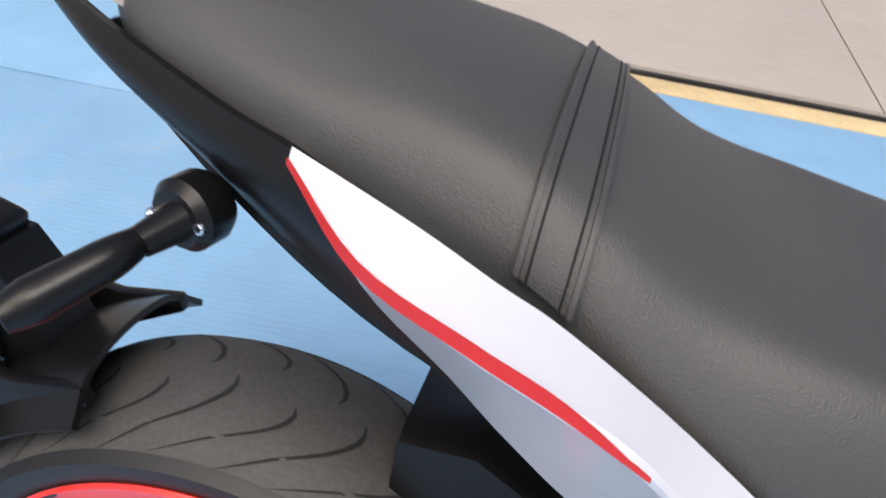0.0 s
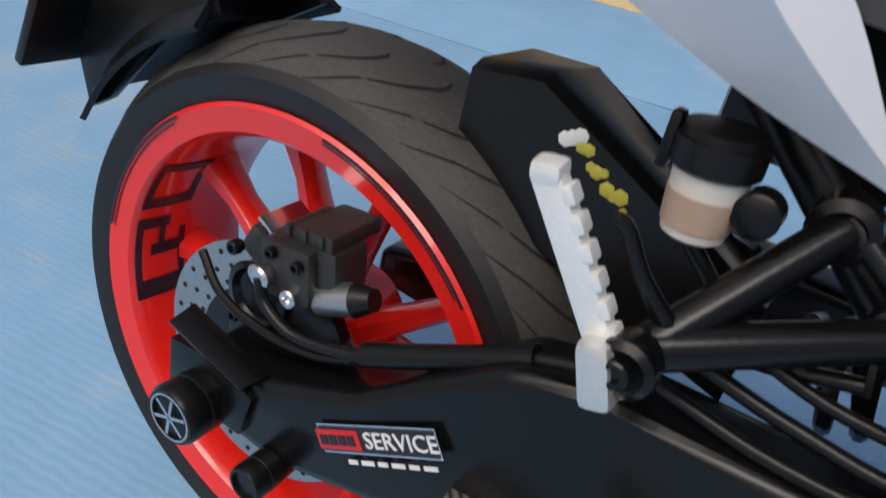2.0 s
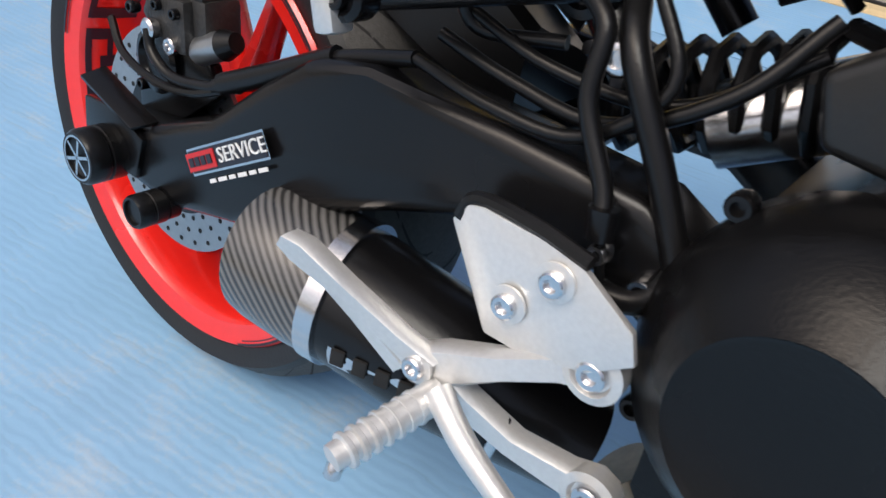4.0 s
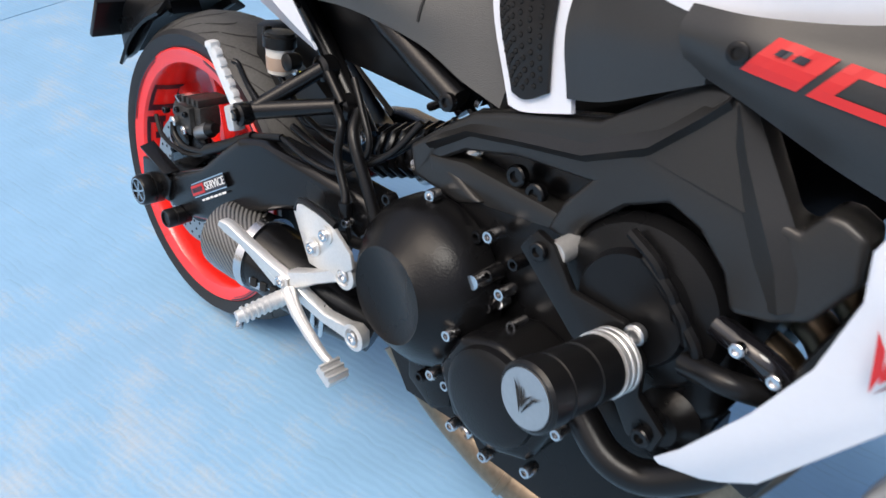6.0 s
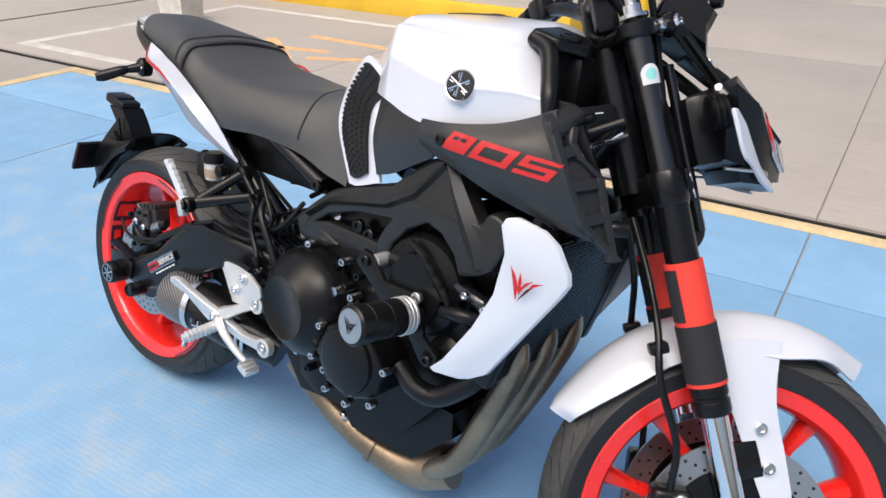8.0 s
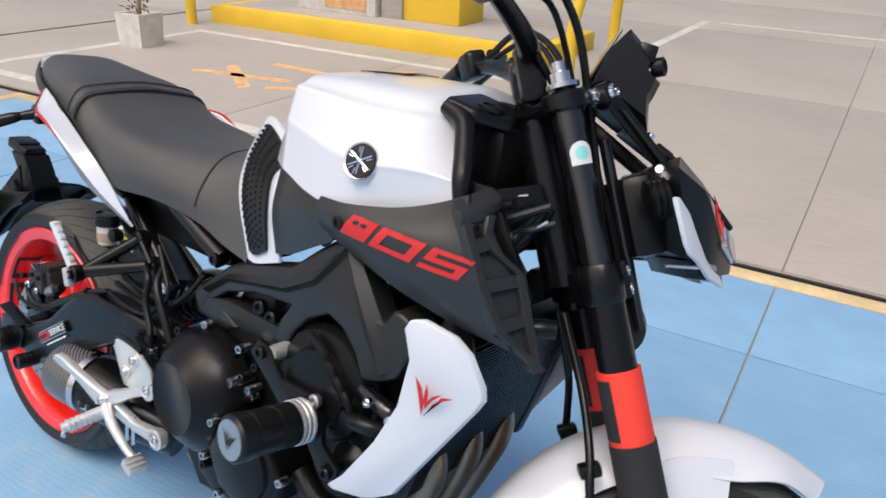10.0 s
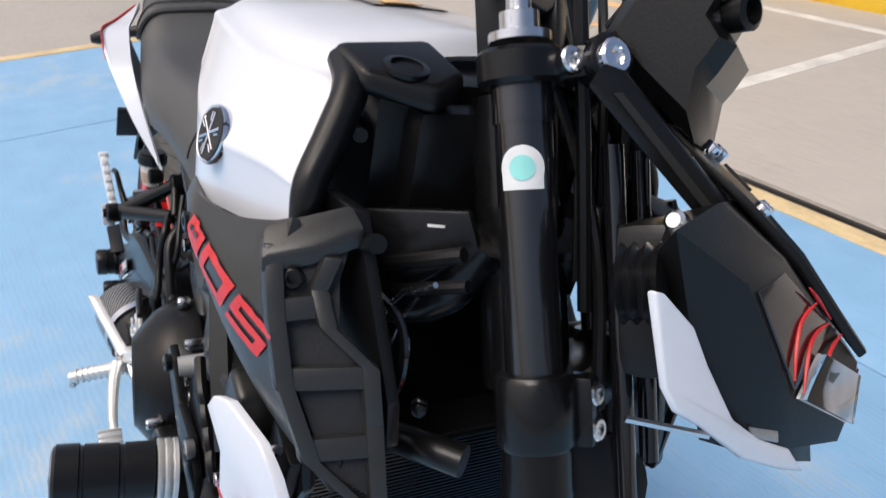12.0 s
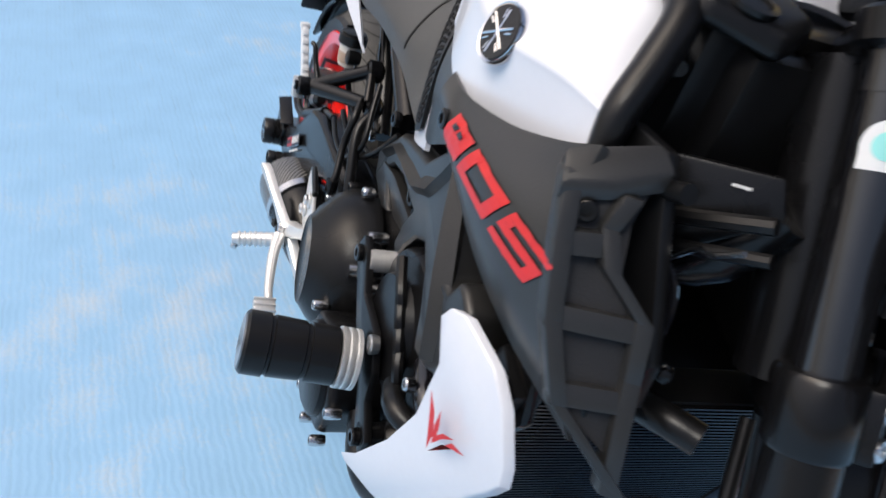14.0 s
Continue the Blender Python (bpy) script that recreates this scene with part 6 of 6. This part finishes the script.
# handlebar
bar = S("handlebar", tube([(-0.115, -0.37, 0.905), (-0.07, -0.26, 0.912), (-0.03, -0.16, 0.885), (-0.006, -0.09, 0.855), (-0.004, 0, 0.850), (-0.006, 0.09, 0.855), (-0.03, 0.16, 0.885), (-0.07, 0.26, 0.912), (-0.115, 0.37, 0.905)], [0.011, 0.011, 0.0125, 0.015, 0.015, 0.015, 0.0125, 0.011, 0.011], 20, 5), SATIN, "black tapered handlebar")
for s in (-1, 1):
    S("riser", block((0.036, 0.030, 0.075), (-0.004, 0.05 * s, 0.825), 0.006), SATIN, "black bar clamp riser")
    bolt((-0.004, 0.05 * s, 0.863), 0.008, 0.008, (0, 0, 1), bike, STEEL).matrix_basis = STEER
    S("grip", tube([(-0.118, 0.375 * s, 0.905), (-0.075, 0.27 * s, 0.912)], 0.017, 18, 1), PLASTIC, "black rubber grip")
    S("switch_pod", block((0.036, 0.05, 0.045), (-0.06, 0.228 * s, 0.908), 0.010, pose(0, 0, 0, 0, 0, 20 * s), seg=3), PLASTIC, "black switch housing")
    S("lever", tube([(-0.03, .20 * s, .915), (-0.005, .24 * s, .912), (-0.03, .32 * s, .905), (-0.06, .385 * s, .900)], [0.009, 0.007, 0.006, 0.007], 10), SATIN, "black hand lever")
    S("cable", tube([(-0.045, .21 * s, .905), (0.02, .15 * s, .93), (0.06, .09 * s, .87), (0.06, .07 * s, .76), (0.05, .05 * s, .60)], 0.0055, 8, 6), PLASTIC, "black control cable")
    S("cable", tube([(-0.04, .19 * s, .90), (0.03, .10 * s, .90), (0.05, .04 * s, .80), (0.04, .03 * s, .62)], 0.0045, 8, 6), PLASTIC, "black control cable")
S("master_cylinder", block((0.05, 0.04, 0.04), (-0.01, -0.185, 0.925), 0.010, seg=3), SATIN, "black brake master cylinder with clear reservoir")
S("brake_fluid_pot", lathe([(0.018, 0), (0.02, 0.003), (0.02, 0.03), (0.021, 0.031), (0.021, 0.04), (0, 0.041)], (0.0, -0.165, 0.945), (0.1, 0, 1), 20), SATIN)

# instrument pod, offset to the right, and the faceted headlamp with white fins
PROFILE = ((0.070, 0.795), (0.102, 0.836), (0.137, 0.858), (0.148, 0.837), (0.159, 0.810), (0.151, 0.798), (0.162, 0.777), (0.149, 0.760), (0.141, 0.752), (0.132, 0.714), (0.093, 0.760))


def pod_ring(y, f):
    return [(0.122 + (x - 0.122) * f, y, 0.795 + (z - 0.795) * f) for x, z in PROFILE]


pod = S("instrument_pod", bevelled(ring_skin(bmesh.new(), [pod_ring(-0.072, 0.72), pod_ring(-0.056, 0.97), pod_ring(0.056, 0.97), pod_ring(0.072, 0.72)]), 0.003, limit=20), PLASTIC, "black faceted instrument pod behind the headlamp", angle=30)
S("plug", block((0.026, 0.034, 0.024), (0.150, -0.050, 0.820), 0.005, pose(0, 0, 0, 0, 30, 0)), PLASTIC, "", pod)
S("plug_boot", lathe([(0.011, 0), (0.013, 0.002), (0.013, 0.016), (0.009, 0.018), (0.008, 0.010), (0, 0.010)], (0.156, -0.050, 0.800), (0.9, -0.5, -0.1), 16), PLASTIC, "", pod)
S("display", slab_of([(0.074, -0.050, 0.803), (0.074, 0.050, 0.803), (0.128, 0.050, 0.858), (0.128, -0.050, 0.858)], 0.003, (-0.7, 0, 0.7), 0.001), GLOSS, "dark display glass", pod)


def lamp_ring(t, m, l):
    """Corners of one rib of the shell: (x, half width, z) at its top, middle and foot, both sides."""
    return [(t[0], -t[1], t[2]), (t[0], t[1], t[2]), (m[0], m[1], m[2]), (l[0], l[1], l[2]), (l[0], -l[1], l[2]), (m[0], -m[1], m[2])]


def outward(pts, lift):
    """A facet raised along its own normal, away from the lamp's inside."""
    pts = [Vector(p) for p in pts]
    n = (pts[2] - pts[0]).cross(pts[3] - pts[1]).normalized()
    if n.x < 0:
        n = -n
    return [p + n * lift for p in pts], n


hl = S("headlamp", bevelled(ring_skin(bmesh.new(), [
    lamp_ring((0.108, 0.060, 0.668), (0.112, 0.140, 0.648), (0.110, 0.085, 0.560)),
    lamp_ring((0.144, 0.104, 0.675), (0.125, 0.153, 0.661), (0.130, 0.102, 0.545)),
    lamp_ring((0.178, 0.064, 0.636), (0.160, 0.125, 0.627), (0.155, 0.088, 0.528)),
    lamp_ring((0.205, 0.022, 0.586), (0.181, 0.075, 0.549), (0.178, 0.055, 0.512)),
    lamp_ring((0.2205, 0.004, 0.560), (0.212, 0.010, 0.520), (0.207, 0.010, 0.506))]), 0.0025), PLASTIC, "black angular headlamp shell", angle=26)
hl.matrix_basis = Matrix.Translation((0.009, 0, 0.005)) @ STEER
S("chin", bevelled(ring_skin(bmesh.new(), [[(x, y, z) for y, z in ((-w, z0), (w, z0), (w * 0.85, z1), (-w * 0.85, z1))] for x, w, z0, z1 in ((0.125, 0.100, 0.545, 0.522), (0.155, 0.090, 0.537, 0.512), (0.174, 0.064, 0.525, 0.503), (0.190, 0.030, 0.512, 0.495))]), 0.003), PLASTIC, "", hl)
for s in (-1, 1):
    def m(x, y, z):
        return (x, -y * s, z)
    pts, n = outward([m(*p) for p in ((0.1765, -0.070, 0.629), (0.1640, -0.116, 0.622), (0.1815, -0.077, 0.556), (0.2035, -0.026, 0.588))], -0.0012)
    S("smoked_facet", slab_of(pts, 0.003, n, 0.0008), GLOSS, "gloss black upper lens facet", hl, 30)
    pts, n = outward([m(*p) for p in ((0.1820, -0.0735, 0.550), (0.1945, -0.046, 0.574), (0.2155, -0.008, 0.553), (0.2105, -0.012, 0.520))], 0.0008)
    S("lamp_reflector", slab_of(pts, 0.002, n), LAMP, "silver headlamp reflector", hl, 22)
    pts, n = outward([m(*p) for p in ((0.1820, -0.0735, 0.550), (0.1945, -0.046, 0.574), (0.2155, -0.008, 0.553), (0.2105, -0.012, 0.520))], 0.0048)
    S("lamp_lens", slab_of(pts, 0.003, n, 0.0008), SMOKE, "smoked clear headlamp lens", hl, 22)
    for claw in (((0.192, -0.0443, 0.607), (0.1869, -0.0575, 0.603), (0.1821, -0.0703, 0.596), (0.1794, -0.0796, 0.580), (0.1785, -0.0845, 0.564)),
                 ((0.1989, -0.0306, 0.5914), (0.1922, -0.0472, 0.5886), (0.1877, -0.0592, 0.582), (0.1851, -0.0676, 0.5695), (0.1833, -0.0749, 0.5537)),
                 ((0.2068, -0.0135, 0.5816), (0.2012, -0.0278, 0.5764), (0.1984, -0.0355, 0.571), (0.1964, -0.0418, 0.5626)),
                 ((0.1879, -0.0524, 0.6175), (0.1927, -0.0425, 0.609), (0.2001, -0.0274, 0.594))):
        k = len(claw)
        S("red_claw", tube([Vector(m(*p)) + n * 0.0045 for p in claw], [0.0006] + [0.0015] * (k - 2) + [0.0006], 6, 4), DECALRED, "red claw mark on the lens", hl)
    S("position_lamp", slab_of([m(*p) for p in ((0.1545, -0.0905, 0.535), (0.170, -0.070, 0.528), (0.170, -0.070, 0.520), (0.156, -0.0885, 0.527))], 0.003, (0.7, s * 0.7, 0), 0.001), ROTOR, "small position lamp", hl)
    S("white_fin", slab_of([m(*p) for p in ((0.113, -0.160, 0.628), (0.119, -0.158, 0.626), (0.132, -0.139, 0.604), (0.138, -0.130, 0.580), (0.149, -0.111, 0.544), (0.162, -0.087, 0.526), (0.178, -0.059, 0.513), (0.186, -0.043, 0.493), (0.174, -0.064, 0.500), (0.153, -0.098, 0.516), (0.134, -0.130, 0.543), (0.122, -0.146, 0.555), (0.117, -0.154, 0.571))], 0.006, (-0.85, -s * 0.53, 0), 0.0022, 3), WHITE, "white headlamp side fin", hl, 50)
    S("heat_sink", lathe([(0.016, 0)] + [(0.026 if k % 2 else 0.022, 0.004 * k) for k in range(1, 8)] + [(0.014, 0.032)], (0.116, 0.122 * s, 0.628), (-1, 0, 0), 20), PLASTIC, "", hl)
    S("adjuster_knob", lathe([(0.006, 0), (0.0075, 0.002), (0.0075, 0.010), (0.005, 0.012), (0, 0.012)], (0.119, 0.090 * s, 0.662), (-0.3, s, 0.3), 12), STEEL, "", hl)
    S("fin_stay", tube([(0.090, 0.140 * s, 0.548), (0.135, 0.118 * s, 0.535)], 0.0025, 6, 1), STEEL, "", hl)
S("lamp_body", block((0.05, 0.15, 0.11), (0.095, 0, 0.610), 0.015), PLASTIC, "", hl)
ridge = S("ridge_plate", slab_of([(0.100, -0.034, 0.728), (0.100, 0.034, 0.728), (0.150, 0.044, 0.674), (0.184, 0.032, 0.630), (0.2215, 0.006, 0.563), (0.2215, -0.006, 0.563), (0.184, -0.032, 0.630), (0.150, -0.044, 0.674)], 0.007, (0.75, 0, 0.65), 0.002), PLASTIC, "black ridge plate over the headlamp", hl)
for px, pz in ((0.131, 0.711), (0.162, 0.667)):
    for e in (-1, 1):
        bolt((px, 0.026 * e, pz), 0.0065, 0.006, (0.75, 0, 0.65), ridge, CHROME)
S("ridge_slot", slab_of([(0.140, -0.032, 0.700), (0.140, -0.022, 0.700), (0.156, -0.022, 0.681), (0.156, -0.032, 0.681)], 0.002, (0.75, 0, 0.65)), GROOVE, "", ridge)
S("horn", lathe([(0.03, 0), (0.038, 0.01), (0.038, 0.02), (0.02, 0.026), (0, 0.026)], (0.045, -0.03, 0.47), (0.5, -1, 0), 24), PLASTIC, "black horn")

# front fender
rows = []
for a in (36, 50, 64, 80, 98, 115, 132, 138):
    w = 0.078 if 52 < a < 130 else 0.064 if a in (50, 132) else 0.028
    r = 0.325
    drop = 0.055 if 60 < a < 125 else 0.035
    rows.append([(FC.x + (r - drop * abs(q) ** 2.2) * math.cos(D(a)), w * q, FC.z + (r - drop * abs(q) ** 2.2) * math.sin(D(a))) for q in (-1, -0.75, -0.35, 0, 0.35, 0.75, 1)])
fend = S("front_fender", sheet(rows, 0.004, 5, 5), WHITE, "white front fender bolted to the fork legs", angle=55)
fend.matrix_basis = Matrix.Translation((-0.004, 0.006, 0.015)) @ STEER
for s in (-1, 1):
    S("fender_flap", sheet([[(0.035, .082 * s, .270), (0.085, .080 * s, .275), (0.150, .072 * s, .255)], [(0.050, .088 * s, .18), (0.085, .088 * s, .18), (0.122, .082 * s, .17)], [(0.062, .088 * s, .08), (0.09, .088 * s, .07), (0.118, .084 * s, .08)], [(0.072, .088 * s, .000), (0.095, .088 * s, -.005), (0.116, .084 * s, .02)]], 0.004, 4, 5), WHITE, "", fend, 55)
    for z in (0.135, 0.072):
        bolt((0.088, 0.090 * s, z), 0.0095, 0.006, (0, s, 0), fend, CHROME)
    S("fender_bracket", block((0.04, 0.01, 0.06), (0.06, 0.084 * s, 0.09), 0.003), SATIN, "", fend)
    S("hose_clip", block((0.03, 0.025, 0.018), (-0.035, 0.10 * s, 0.305), 0.005), PLASTIC)

# side stand on the far side
P("side_stand", tube([(0.60, 0.13, 0.30), (0.58, 0.20, 0.17), (0.56, 0.262, 0.058)], [0.014, 0.012, 0.010], 14), SATIN, "black side stand")
P("stand_foot", block((0.07, 0.045, 0.012), (0.56, 0.270, 0.0605), 0.004, pose(0, 0, 0, 10.5, 0, 0)), SATIN)
